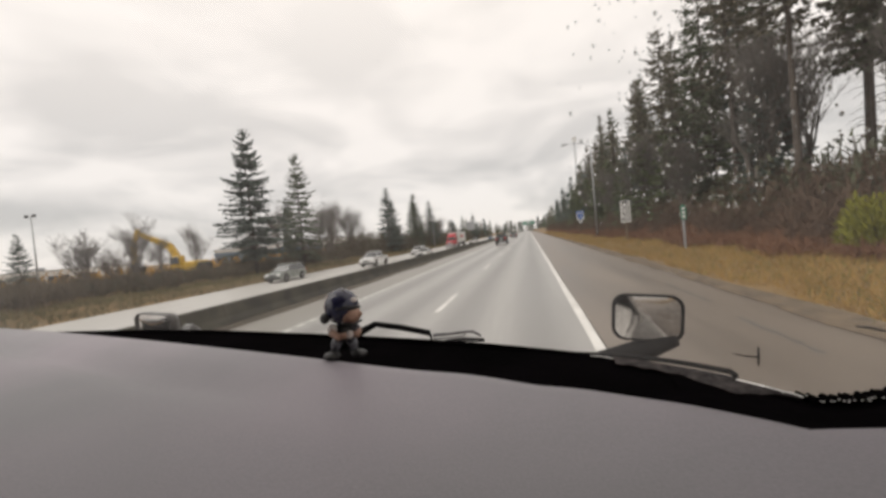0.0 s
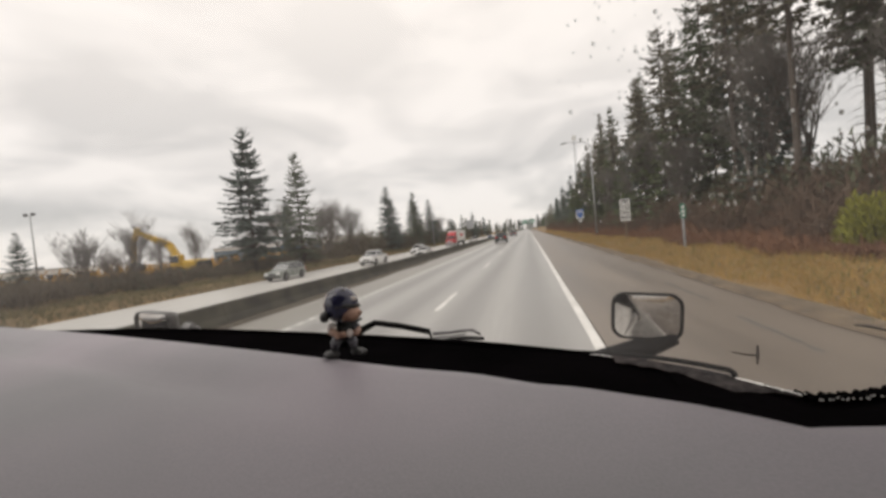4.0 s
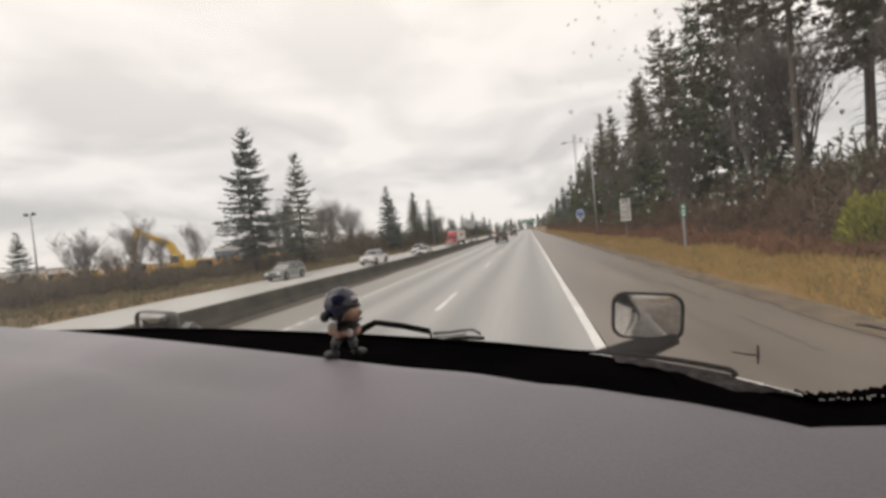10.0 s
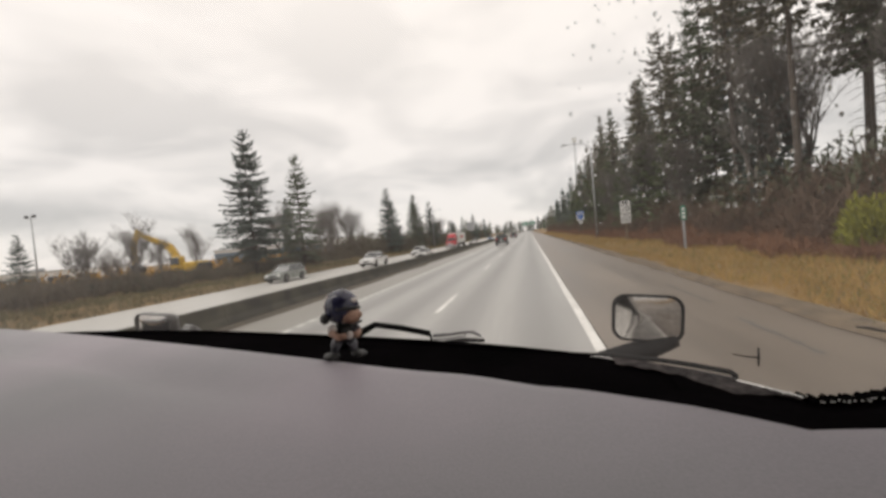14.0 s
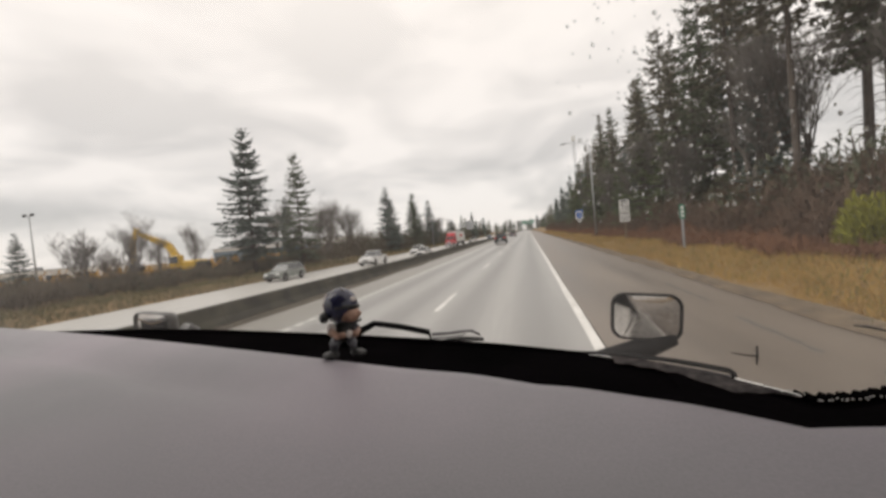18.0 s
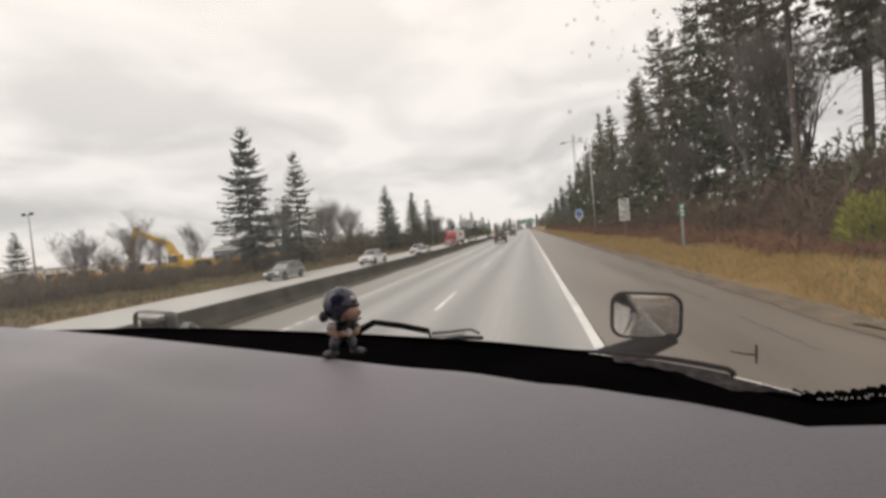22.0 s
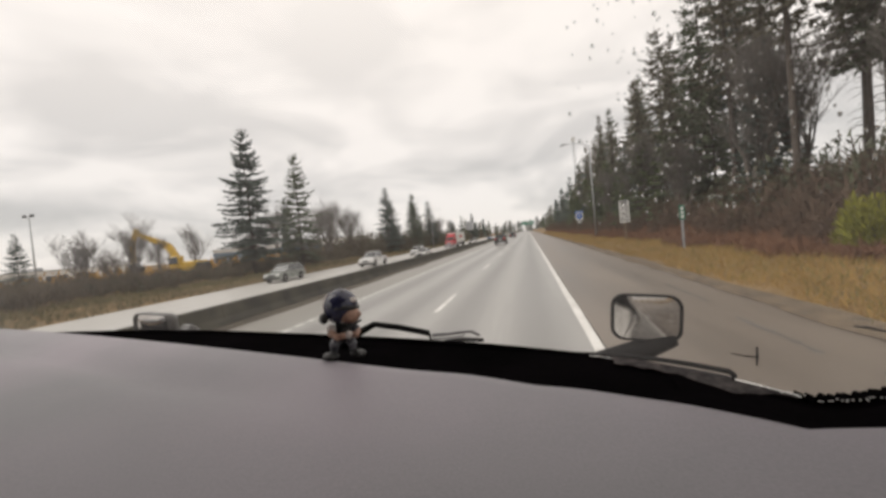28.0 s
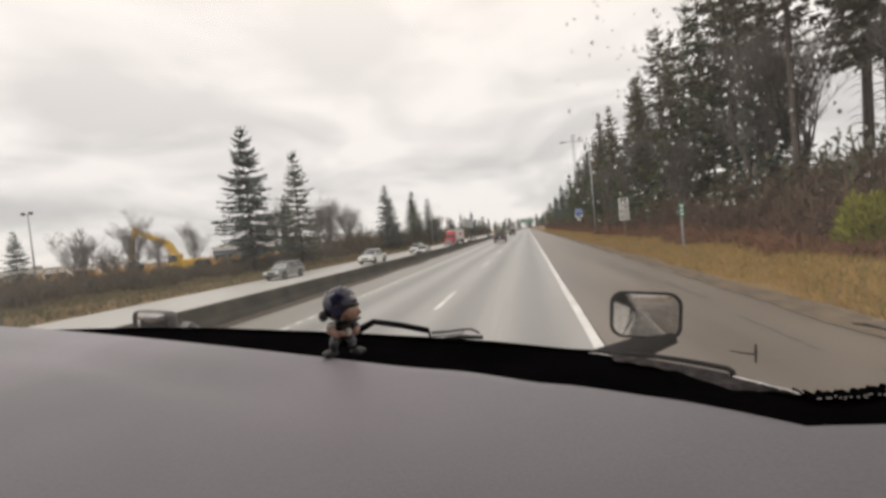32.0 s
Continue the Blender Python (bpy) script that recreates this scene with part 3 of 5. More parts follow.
def fir_geos(seed, h, r, bare, whorls, per, gap, size, thin=0.0, stubs=0, ragged=0.3, wood=True):
    """A conifer: a trunk with dead stubs and bough stems, and a crown of layered boughs set with flat needle sprays."""
    rnd = random.Random(seed)
    tr = trunk_geo(rnd, h, h * 0.0082 + 0.04)
    for _ in range(stubs):
        z = rnd.uniform(0.12, max(0.2, bare + 0.15)) * h
        a, ln = rnd.uniform(0, 6.28), rnd.uniform(0.4, 1.8)
        tr.tube([(0, 0, z), (math.cos(a) * ln * 0.5, math.sin(a) * ln * 0.5, z + 0.05), (math.cos(a) * ln, math.sin(a) * ln, z - 0.25 * ln)], [0.035, 0.02, 0.006], 4)
    verts, faces = [], []
    up = Vector((0, 0, 1))
    for i in range(whorls):
        s = max(0.0, min(0.985, (i + rnd.uniform(-0.35, 0.35)) / whorls))
        z0 = h * (bare + (1 - bare) * s)
        env = (1 - s) ** 0.82 * (0.62 + 0.38 * min(1, s * 5 + 0.1)) + 0.03
        env *= 1 + ragged * rnd.uniform(-0.6, 0.6)
        for k in range(per if s < 0.8 else max(3, per - 2)):
            if rnd.random() < thin:
                continue
            a = 6.283 * (k + rnd.uniform(-0.5, 0.5)) / per + i * 2.4
            ln = max(0.16, r * env * rnd.uniform(1 - 2.1 * ragged, 1 + 0.6 * ragged))
            out = Vector((math.cos(a), math.sin(a), 0))
            side = Vector((-out.y, out.x, 0))
            z = z0 + rnd.uniform(-0.35, 0.35) * h * (1 - bare) / whorls
            rise = 0.75 * s * s - 0.18 * (1 - s) + rnd.uniform(-0.12, 0.12)
            sag = rnd.uniform(0.05, 0.28) * (1 - 0.7 * s)

            def at(t):
                return out * (ln * t) + Vector((0, 0, z + ln * (rise * t - sag * 4 * t * (1 - t) * 0.6 - sag * 0.25 * t)))
            if wood and ln > 0.8:
                tr.tube([at(0.0), at(0.45), at(0.9)], [0.012 + 0.010 * ln, 0.008 + 0.005 * ln, 0.004], 3, caps=False)
            n = max(2, round(ln / gap))
            for j in range(n):
                t = (j + rnd.uniform(0.2, 0.8)) / n
                if t < 0.16 and ln > 1.5:
                    continue
                p = at(t)
                reach = size * (0.55 + 0.75 * min(1, (1 - t) * 2.2)) * (0.45 + 0.22 * min(3.0, ln))
                for q in (-1, 1):
                    for _ in range(2):
                        d = (out * rnd.uniform(0.25, 1.0) + side * q * rnd.uniform(0.45, 1.0) + up * rnd.uniform(-0.55, 0.05)).normalized()
                        w = d.cross(up * 1.0 + out * rnd.uniform(-0.9, 0.9) + side * rnd.uniform(-0.9, 0.9)).normalized()
                        leaf(verts, faces, p, d, w * size * rnd.uniform(0.13, 0.22), reach * rnd.uniform(0.6, 1.1))
                if rnd.random() < 0.9:
                    d = (out * rnd.uniform(-0.1, 0.7) + side * rnd.uniform(-0.5, 0.5) - up * rnd.uniform(0.5, 1.0)).normalized()
                    leaf(verts, faces, p, d, d.cross(out + up * 0.3).normalized() * size * rnd.uniform(0.10, 0.18), size * rnd.uniform(0.4, 0.8))
            d = (at(1.0) - at(0.8)).normalized()
            leaf(verts, faces, at(0.92), d, side * size * 0.16, size * 0.8)
    for k in range(12):
        d = Vector((rnd.uniform(-0.5, 0.5), rnd.uniform(-0.5, 0.5), 1)).normalized()
        leaf(verts, faces, Vector((0, 0, h * (0.955 + 0.004 * k))), d, Vector((rnd.uniform(-1, 1), rnd.uniform(-1, 1), 0)) * size * 0.06, size * (0.75 - 0.03 * k))
    cr = Geo()
    cr.add(verts, faces)
    return tr, cr


def bare_tree_geo(seed, h, spread, levels=5):
    """A leafless broadleaf tree: rising limbs that fork down to a haze of fine twigs."""
    rnd = random.Random(seed)
    limbs, twigs = Geo(), Geo()

    def grow(p, d, length, r, lev):
        pts, rad = [p], [r]
        q, e = Vector(p), Vector(d)
        n = 5 if lev < 2 else (3 if lev < 4 else (2 if lev < levels else 1))
        for i in range(n):
            e = (e + Vector((rnd.uniform(-1, 1), rnd.uniform(-1, 1), rnd.uniform(-0.35, 0.75))) * 0.16).normalized()
            q = q + e * (length / n)
            pts.append(q.copy())
            rad.append(r * (1 - 0.5 * (i + 1) / n))
        (limbs if lev < 3 else twigs).tube(pts, rad, 6 if lev < 2 else (4 if lev < 3 else 3), caps=False)
        if lev >= levels:
            return
        kids = (5, 4, 4, 4, 3)[lev]
        for k in range(kids):
            i = rnd.randint(2 if lev < 2 else 1, n)
            a = 6.283 * (k + rnd.random()) / kids
            o = Vector((math.cos(a), math.sin(a), rnd.uniform(0.0, 0.5)))
            f = (e + o * spread * rnd.uniform(0.5, 1.15) + Vector((0, 0, 0.15))).normalized()
            grow(pts[i], f, length * rnd.uniform(0.55, 0.78), max(0.013, rad[i] * rnd.uniform(0.45, 0.68)), lev + 1)
    for k in range(rnd.choice((2, 3))):
        grow(Vector((rnd.uniform(-0.2, 0.2), rnd.uniform(-0.2, 0.2), -0.2)), Vector((rnd.uniform(-0.4, 0.4), rnd.uniform(-0.4, 0.4), 1)).normalized(), h * 0.36, h * 0.014 + 0.05, 0)
    return limbs, twigs


FIRS = []
for seed, h, r, bare, whorls, per, gap, size, thin, stubs, ragged, ndl in (
        (11, 20, 4.6, 0.10, 26, 8, 0.30, 0.66, 0.08, 8, 0.20, "needles"),
        (12, 22, 3.6, 0.36, 21, 7, 0.33, 0.62, 0.18, 26, 0.32, "needles_brown"),
        (13, 24, 3.8, 0.42, 20, 7, 0.33, 0.64, 0.20, 30, 0.34, "needles_brown"),
        (14, 18, 4.3, 0.05, 26, 8, 0.30, 0.64, 0.05, 6, 0.16, "needles_blue"),
        (15, 26, 3.8, 0.46, 19, 7, 0.33, 0.66, 0.18, 34, 0.34, "needles"),
        (16, 16, 4.3, 0.04, 23, 8, 0.30, 0.64, 0.08, 4, 0.24, "needles_blue"),
        (17, 25, 3.4, 0.46, 18, 7, 0.33, 0.62, 0.26, 36, 0.36, "needles_brown"),
        (18, 23, 3.3, 0.38, 19, 7, 0.33, 0.60, 0.28, 30, 0.36, "needles"),
        (19, 20, 5.0, 0.14, 25, 9, 0.26, 0.70, 0.10, 14, 0.26, "needles_blue"),
        (20, 12, 3.3, 0.03, 16, 8, 0.36, 0.66, 0.05, 0, 0.18, "needles_green")):
    a, b = fir_geos(seed, h, r, bare, whorls, per, gap, size, thin, stubs, ragged)
    FIRS.append((h, a.mesh("trunk", [M["bark"]], True), b.mesh("crown", [M[ndl]])))
FAR_FIRS = []
for seed, h, r, bare, ndl in ((31, 20, 3.6, 0.10, "needles"), (32, 23, 3.3, 0.24, "needles_brown"), (33, 17, 3.6, 0.04, "needles_blue")):
    a, b = fir_geos(seed, h, r, bare, 18, 6, 1.1, 1.25, 0.10, 0, 0.3, False)
    FAR_FIRS.append((h, a.mesh("trunk", [M["bark"]], True), b.mesh("crown", [M[ndl]])))
ALDERS = []
for seed, h, sp in ((51, 11, 0.60), (52, 13, 0.52), (53, 9, 0.66), (54, 15, 0.46)):
    a, b = bare_tree_geo(seed, h, sp)
    ALDERS.append((h, a.mesh("trunk", [M["alder"]], True), b.mesh("crown", [M["twig"]])))


def plant(kind, which, x, y, h, label, group, turn=0.0, fat=1.0, sink=0.1):
    name, stock = {"fir": ("fir_tree", FIRS), "far": ("fir_tree", FAR_FIRS), "alder": ("bare_tree", ALDERS)}[kind]
    h0, trunk, crown = stock[which % len(stock)]
    s = h / h0
    m = Matrix.LocRotScale((x, y, ground_z(x, y) - sink), Euler((0, 0, turn)), (s * fat, s * fat, s))
    t = thing(name, label, "tree", group, at=m)
    part("trunk", trunk, None, t)
    part("crown", crown, None, t)
    return t


rnd = random.Random(5)
# forest edge on the near side of the road: a front row, then deeper rows
for row, (x0, x1, gap, y_end) in enumerate(((12.6, 14.6, 4.8, 140), (16.0, 20.0, 6.0, 145), (22.0, 29.0, 11.0, 150))):
    y = (15.0, 17.0, 21.0)[row]
    while y < y_end:
        x = rnd.uniform(x0, x1)
        w = rnd.choice((0, 1, 1, 2, 2, 4, 4, 3) if row else (0, 1, 2, 3, 5, 4, 2))
        if y < 34:
            w = rnd.choice((6, 7, 7))
        h = rnd.uniform(14.0, 18.5) + 3.2 * row + 3.5 * (1 - step(y, 30, 60))
        if row == 0 and y > 22 and rnd.random() < 0.30:
            h *= 0.55
            w = rnd.choice((0, 3, 5))
        plant("fir", w, x, y, h, ("tall dark conifer with a bare lower trunk at the forest edge" if w in (1, 2, 4, 6, 7) else "dense dark green fir at the forest edge"), "forest edge conifers", rnd.uniform(0, 6.28), rnd.uniform(0.85, 1.15))
        y += gap * rnd.uniform(0.55, 1.45) * (1 + y / 220)
y = 143.0
while y < 620:
    for x0 in (13, 19, 27):
        plant("far", rnd.randint(0, 2), rnd.uniform(x0, x0 + 5), y + rnd.uniform(-4, 4), rnd.uniform(11.5, 15.5) * (1 + 0.02 * (x0 - 13)) * (1 - 0.32 * step(y, 220, 420)), "dark conifer far along the forest edge", "forest edge conifers", rnd.uniform(0, 6.28))
    y += 5.5 + y / 24
for x, y, h, w in ((11.6, 37.0, 8.0, 9), (11.9, 45.0, 9.5, 9), (11.6, 52.5, 8.0, 9), (12.0, 63.0, 10.0, 9), (11.7, 74.0, 9.0, 9), (12.2, 86.0, 10.0, 9), (11.7, 98.0, 8.5, 9), (12.1, 112.0, 10.5, 9)):
    plant("fir", w, x, y, h, "young green cedar in front of the forest edge", "forest edge conifers", x * 11 + y, 1.15)
for x, y, h, w in ((12.4, 26, 11.0, 3), (11.4, 33, 8.0, 0), (12.0, 46, 10.5, 1), (11.8, 60, 9.5, 3), (15.5, 13, 12.0, 3), (12.2, 78, 9.0, 2), (18.5, 16.5, 15.0, 3), (21.0, 21.5, 16.5, 1), (17.0, 20.0, 13.5, 3), (24.0, 24.0, 17.0, 3), (16.2, 27.0, 13.0, 1), (26.0, 19.0, 17.0, 1)):
    plant("alder", w, x, y, h, "leafless grey alder among the conifers", "forest edge bare trees", x * 7 + y)

# trees beyond the oncoming carriageway
for x, y, h, w, fat in ((-33.0, 43.0, 17.8, 8, 1.08), (-33.5, 54.5, 17.0, 0, 1.12), (-38.0, 58.0, 11.0, 3, 0.9), (-33.0, 92.0, 15.6, 3, 1.2), (-34.5, 99.0, 13.0, 5, 1.25), (-33.0, 115.0, 16.2, 0, 1.25),
                        (-35.0, 121.0, 14.5, 3, 1.3), (-33.5, 136.0, 15.6, 5, 1.25), (-31.0, 190, 12, 0, 0.9), (-34, 178, 10, 3, 1.0), (-32.0, 236, 15.5, 5, 1.0), (-50.0, 30.0, 7.0, 3, 1.1)):
    plant("fir", w, x, y, h, "dark green fir standing beyond the oncoming carriageway", "roadside firs", x + y, fat)
for x, y, h, w in ((-38, 27, 6.5, 2), (-41, 34, 8.0, 0), (-44, 40, 6.5, 3), (-41, 62, 12.0, 1), (-37, 68, 12.5, 1), (-38, 72, 12.5, 3), (-37, 82, 12.0, 1), (-36, 104, 9.0, 2), (-34, 146, 11.0, 1), (-35, 151, 12.0, 0), (-62, 48, 7.0, 2), (-59, 62, 11.0, 3), (-36, 46, 6.5, 2), (-72, 60, 7.5, 0), (-35, 128, 9.0, 0)):
    plant("alder", w, x, y, h, "leafless broad-crowned tree behind the far verge", "bare trees by the far verge", x * 3 + y)
for k in range(16):
    plant("far", k % 3, -34.0 - 7 * rnd.random(), 140 + 13 * k + rnd.uniform(-4, 4), rnd.uniform(5.5, 8.5), "low dark conifer beside the oncoming road", "distant conifers", rnd.uniform(0, 6.28), 1.9)
y = 225.0
while y < 700:
    for x0 in (-31, -38, -46):
        if rnd.random() < 0.8:
            plant("far", rnd.randint(0, 2), x0 + rnd.uniform(-4, 3), y + rnd.uniform(-6, 6), rnd.uniform(7, 14), "distant dark conifer beside the oncoming road", "distant conifers", rnd.uniform(0, 6.28), 1.5)
    y += 13 + y / 34
for k in range(40):
    a = (k + 0.5) / 40
    x = -30 + 75 * a + rnd.uniform(-2, 2)
    if abs(x + 4) > 8 or k % 2:
        plant("far", k % 3, x, (620 if abs(x + 4) < 12 else 540) + rnd.uniform(0, 40), rnd.uniform(12, 19), "distant conifer closing the end of the road", "distant conifers", rnd.uniform(0, 6.28), 1.5)
for x, y, h, w in ((20.5, 17.5, 23, 7), (22.5, 29.5, 23, 7), (14.2, 35.5, 20, 7), (14.6, 46.5, 20, 2), (14.8, 57.0, 18, 1), (18.0, 24.0, 20, 7), (24.5, 35.0, 24, 2), (29.0, 41.0, 25, 4), (13.6, 66.0, 15.5, 1), (14.2, 77.0, 15.0, 0), (13.6, 89.0, 14.5, 2), (14.6, 101.0, 15.5, 3), (26.0, 24.0, 22, 6)):
    plant("fir", w, x, y, h, "tall dark conifer with a bare lower trunk at the forest edge", "forest edge conifers", x * 5, 1.1)


def scatter(n, region, height, width, lean, seed, bushy=0):
    """Blades or twigs on the ground, as one joined mesh of thin pointed faces."""
    rs = np.random.RandomState(seed)
    x, y = region(rs, n)
    z = np.array([ground_z(a, b) for a, b in zip(x, y)]) - 0.03
    h = height[0] + (height[1] - height[0]) * rs.rand(n) ** 1.4
    a, t = rs.rand(n) * 6.283, rs.rand(n) * lean
    dx, dy, dz = np.cos(a) * np.sin(t), np.sin(a) * np.sin(t), np.cos(t)
    b = rs.rand(n) * 6.283
    w = width * (0.6 + 0.8 * rs.rand(n))
    wx, wy = np.cos(b) * w, np.sin(b) * w
    if bushy:
        up = rs.rand(n) ** 0.8 * bushy
        z = z + up * (0.55 + 0.45 * np.sin(x * 1.7 + 0.6 * y) * np.cos(y * 0.9))
    p0 = np.stack([x - wx, y - wy, z], 1)
    p1 = np.stack([x + wx, y + wy, z], 1)
    p2 = np.stack([x + dx * h * 0.55 + wx * 0.7, y + dy * h * 0.55 + wy * 0.7, z + dz * h * 0.6], 1)
    p3 = np.stack([x + dx * h * 1.1, y + dy * h * 1.1, z + dz * h], 1)
    v = np.stack([p0, p1, p2, p3], 1).reshape(-1, 3)
    f = np.arange(4 * n).reshape(-1, 4)
    return v.tolist(), f.tolist()


def stuff(name, data, m, label, category):
    me = bpy.data.meshes.new(name)
    me.from_pydata(data[0], [], data[1])
    me.materials.append(m)
    me.update()
    return tagged(new(name, me), label, category, kind="stuff")


def strip(x0, x1, y0, y1, power=2.0, ragged=0.5):
    """Points in a strip beside the road, denser towards its near end."""
    def region(rs, n):
        y = y0 + (y1 - y0) * rs.rand(n) ** power
        x = x0 + (x1 - x0) * rs.rand(n) + ragged * np.sin(y * 0.7) + ragged * 0.6 * np.sin(y * 2.3 + 1)
        return x, y
    return region


stuff("verge_grass", scatter(40000, strip(4.78, 6.0, 4, 120, 2.2, 0.20), (0.02, 0.11), 0.007, 1.1, 11), M["grass"], "short trodden straw coloured grass at the gravel", "grass")
stuff("edge_turf", scatter(7000, strip(4.66, 5.05, 4, 90, 2.0, 0.16), (0.02, 0.10), 0.014, 1.2, 14), M["bramble"], "dark muddy turf along the pavement edge", "turf")
stuff("verge_grass", scatter(96000, strip(5.5, 9.2, 4, 170, 2.2, 0.16), (0.06, 0.30), 0.0085, 0.95, 1), M["grass"], "straw yellow winter grass on the verge", "grass")
stuff("verge_grass", scatter(16000, strip(5.6, 9.4, 4, 150, 2.2, 0.4), (0.10, 0.32), 0.009, 0.85, 2), M["green_grass"], "olive green grass tufts on the verge", "grass")
stuff("bracken", scatter(60000, strip(8.3, 11.8, 4, 190, 2.0, 0.5), (0.15, 0.55), 0.017, 1.2, 3, 0.6), M["bracken"], "rust brown dead bracken on the bank", "bracken")
stuff("bramble_thicket", scatter(92000, strip(9.9, 14.6, 4, 240, 1.9, 0.5), (0.22, 0.85), 0.0185, 1.2, 4, 2.5), M["bramble"], "tangled leafless brown brambles below the trees", "thicket")
stuff("evergreen_undergrowth", scatter(36000, strip(11.2, 16.5, 5, 240, 1.9, 0.7), (0.2, 0.55), 0.075, 1.3, 5, 3.2), M["salal"], "dark evergreen undergrowth at the forest foot", "undergrowth")
stuff("forest_floor_brush", scatter(20000, strip(15, 34, 5, 240, 1.7, 0.7), (0.5, 1.8), 0.06, 1.0, 6, 2.2), M["bramble"], "brown brush on the forest floor", "brush")
stuff("far_verge_grass", scatter(30000, strip(-33.0, -27.2, 6, 220, 1.8, 0.2), (0.15, 0.5), 0.035, 0.9, 7), M["dull_grass"], "dull straw coloured grass along the far verge", "grass")
stuff("far_hedge", scatter(50000, strip(-41, -32.6, 16, 330, 1.9, 0.8), (0.35, 1.25), 0.036, 1.0, 8, 1.5), M["scrub"], "low grey-brown leafless scrub beyond the far verge", "scrub")
stuff("far_green_scrub", scatter(12000, strip(-44, -33, 25, 330, 1.4, 0.8), (0.3, 0.9), 0.10, 1.2, 9, 1.3), M["salal"], "olive green scrub among the far brush", "scrub")
stuff("roadside_woodland", scatter(30000, strip(-47, -32, 74, 360, 1.2, 1.2), (0.5, 1.6), 0.09, 1.1, 12, 5.2), M["scrub"], "dense leafless brown thicket beside the oncoming road", "thicket")
stuff("roadside_woodland", scatter(12000, strip(-45, -33, 80, 360, 1.2, 1.2), (0.4, 1.0), 0.16, 1.3, 13, 4.2), M["salal"], "olive green growth in the roadside thicket", "thicket")
stuff("yellow_willow_hedge", scatter(9000, strip(-84, -70, 44, 150, 1.0, 1.5), (0.5, 1.5), 0.10, 0.9, 15, 3.2), M["willow"], "orange-yellow winter willow hedge across the field", "hedge")
stuff("field_grass", scatter(16000, strip(-75, -36, 18, 260, 1.5, 1.0), (0.3, 0.8), 0.06, 0.9, 10), M["grass"], "straw yellow rough field beyond the road", "grass")


def broom_geo(seed):
    r = random.Random(seed)
    verts, faces = [], []
    for _ in range(1500):
        a, e = r.uniform(0, 6.283), r.uniform(0.05, 1.0)
        rad = r.random() ** 0.4
        p = Vector((math.cos(a) * 1.0 * rad * (1 - 0.5 * e * e), math.sin(a) * rad * (1 - 0.5 * e * e), 1.9 * e * rad + 0.1))
        d = (p * 0.6 + Vector((r.uniform(-0.6, 0.6), r.uniform(-0.6, 0.6), r.uniform(0, 1)))).normalized()
        leaf(verts, faces, p * 0.95, d, d.cross(Vector((r.uniform(-1, 1), r.uniform(-1, 1), 0.3))).normalized() * 0.035, 0.28)
    g = Geo()
    g.add(verts, faces)
    st = Geo()
    for k in range(9):
        a = k * 0.7
        st.tube([(0, 0, -0.1), (math.cos(a) * 0.25, math.sin(a) * 0.25, 0.6), (math.cos(a) * 0.6, math.sin(a) * 0.6, 1.2)], [0.03, 0.02, 0.008], 4)
    return st, g


st, cr = broom_geo(3)
stm, crm = st.mesh("stems", [M["bark"]]), cr.mesh("foliage", [M["broom"]])
for x, y, s in ((9.6, 13.6, 0.85), (10.0, 14.9, 0.6)):
    t = thing("broom_bush", "yellow-green broom bush on the grassy bank", "bush", "broom bushes", at=Matrix.LocRotScale((x, y, ground_z(x, y)), Euler((0, 0, y)), (s, s, s)))
    part("stems", stm, None, t)
    part("foliage", crm, None, t)


# ---- truck cab ----------------------------------------------------------
DASH_Z = 1.84


def edge_a(x):
    """Front edge of the dashboard, metres ahead of the camera."""
    p = max(0.0, x)
    if x < 0.187:
        y = 0.4202 - 0.3712 * x - 0.0287 * x * x + 0.3083 * p - 2.505 * p * p + 1.952 * p ** 3
        return y + 0.0085 * math.exp(-((x + 0.08) / 0.06) ** 2) - 0.0070 * math.exp(-((x - 0.085) / 0.045) ** 2) - 0.003 * step(x, 0.11, 0.15)
    return 0.3300 + 0.0038 * step(x, 0.187, 0.196) + 0.06 * (x - 0.195)


def edge_b(x):
    """Foot of the windscreen."""
    p = max(0.0, x)
    if x < 0.268:
        return 0.684 - 0.3769 * x - 0.0976 * x * x - 0.735 * p * p - 2.781 * p ** 3 - 0.010 * step(-x, -0.16, 0.0) * (1 - step(-x, 0.6, 1.0))
    return 0.4695 + 0.22 * step(x, 0.268, 0.36) * (x - 0.268)


truck = thing("truck_cab", "cab of a white truck seen from inside, with a grey dashboard", "truck")


def dash_top(u, v):
    x = -1.86 + 2.34 * u
    y0, y1 = -0.25, edge_a(x)
    y = y0 + (y1 - y0) * v
    z = DASH_Z - 0.012 * (1 - v) + 0.004 * math.sin(3 * x + 1) * (1 - v)
    d = y1 - y
    z -= 0.020 * math.exp(-((d - 0.13) / 0.040) ** 2) * step(-x, 0.15, 0.55)
    if v > 0.985:
        z -= 0.004
    return (x, y, z)


def dash_geo():
    g = Geo()
    vs = [i / 40 * 0.985 for i in range(41)] + [0.992, 1.0]
    nu = 150
    verts = []
    for v in vs:
        for i in range(nu + 1):
            verts.append(dash_top(i / nu, v))
    for i in range(nu + 1):
        x, y, z = dash_top(i / nu, 1.0)
        verts.append((x, y - 0.004, z - 0.05))
    w, n = nu + 1, len(vs) + 1
    return g.add(verts, [(j * w + i, j * w + i + 1, (j + 1) * w + i + 1, (j + 1) * w + i) for j in range(n - 1) for i in range(nu)])


part("dashboard", dash_geo(), M["dash"], truck, "smooth mid-grey vinyl dashboard top", True)


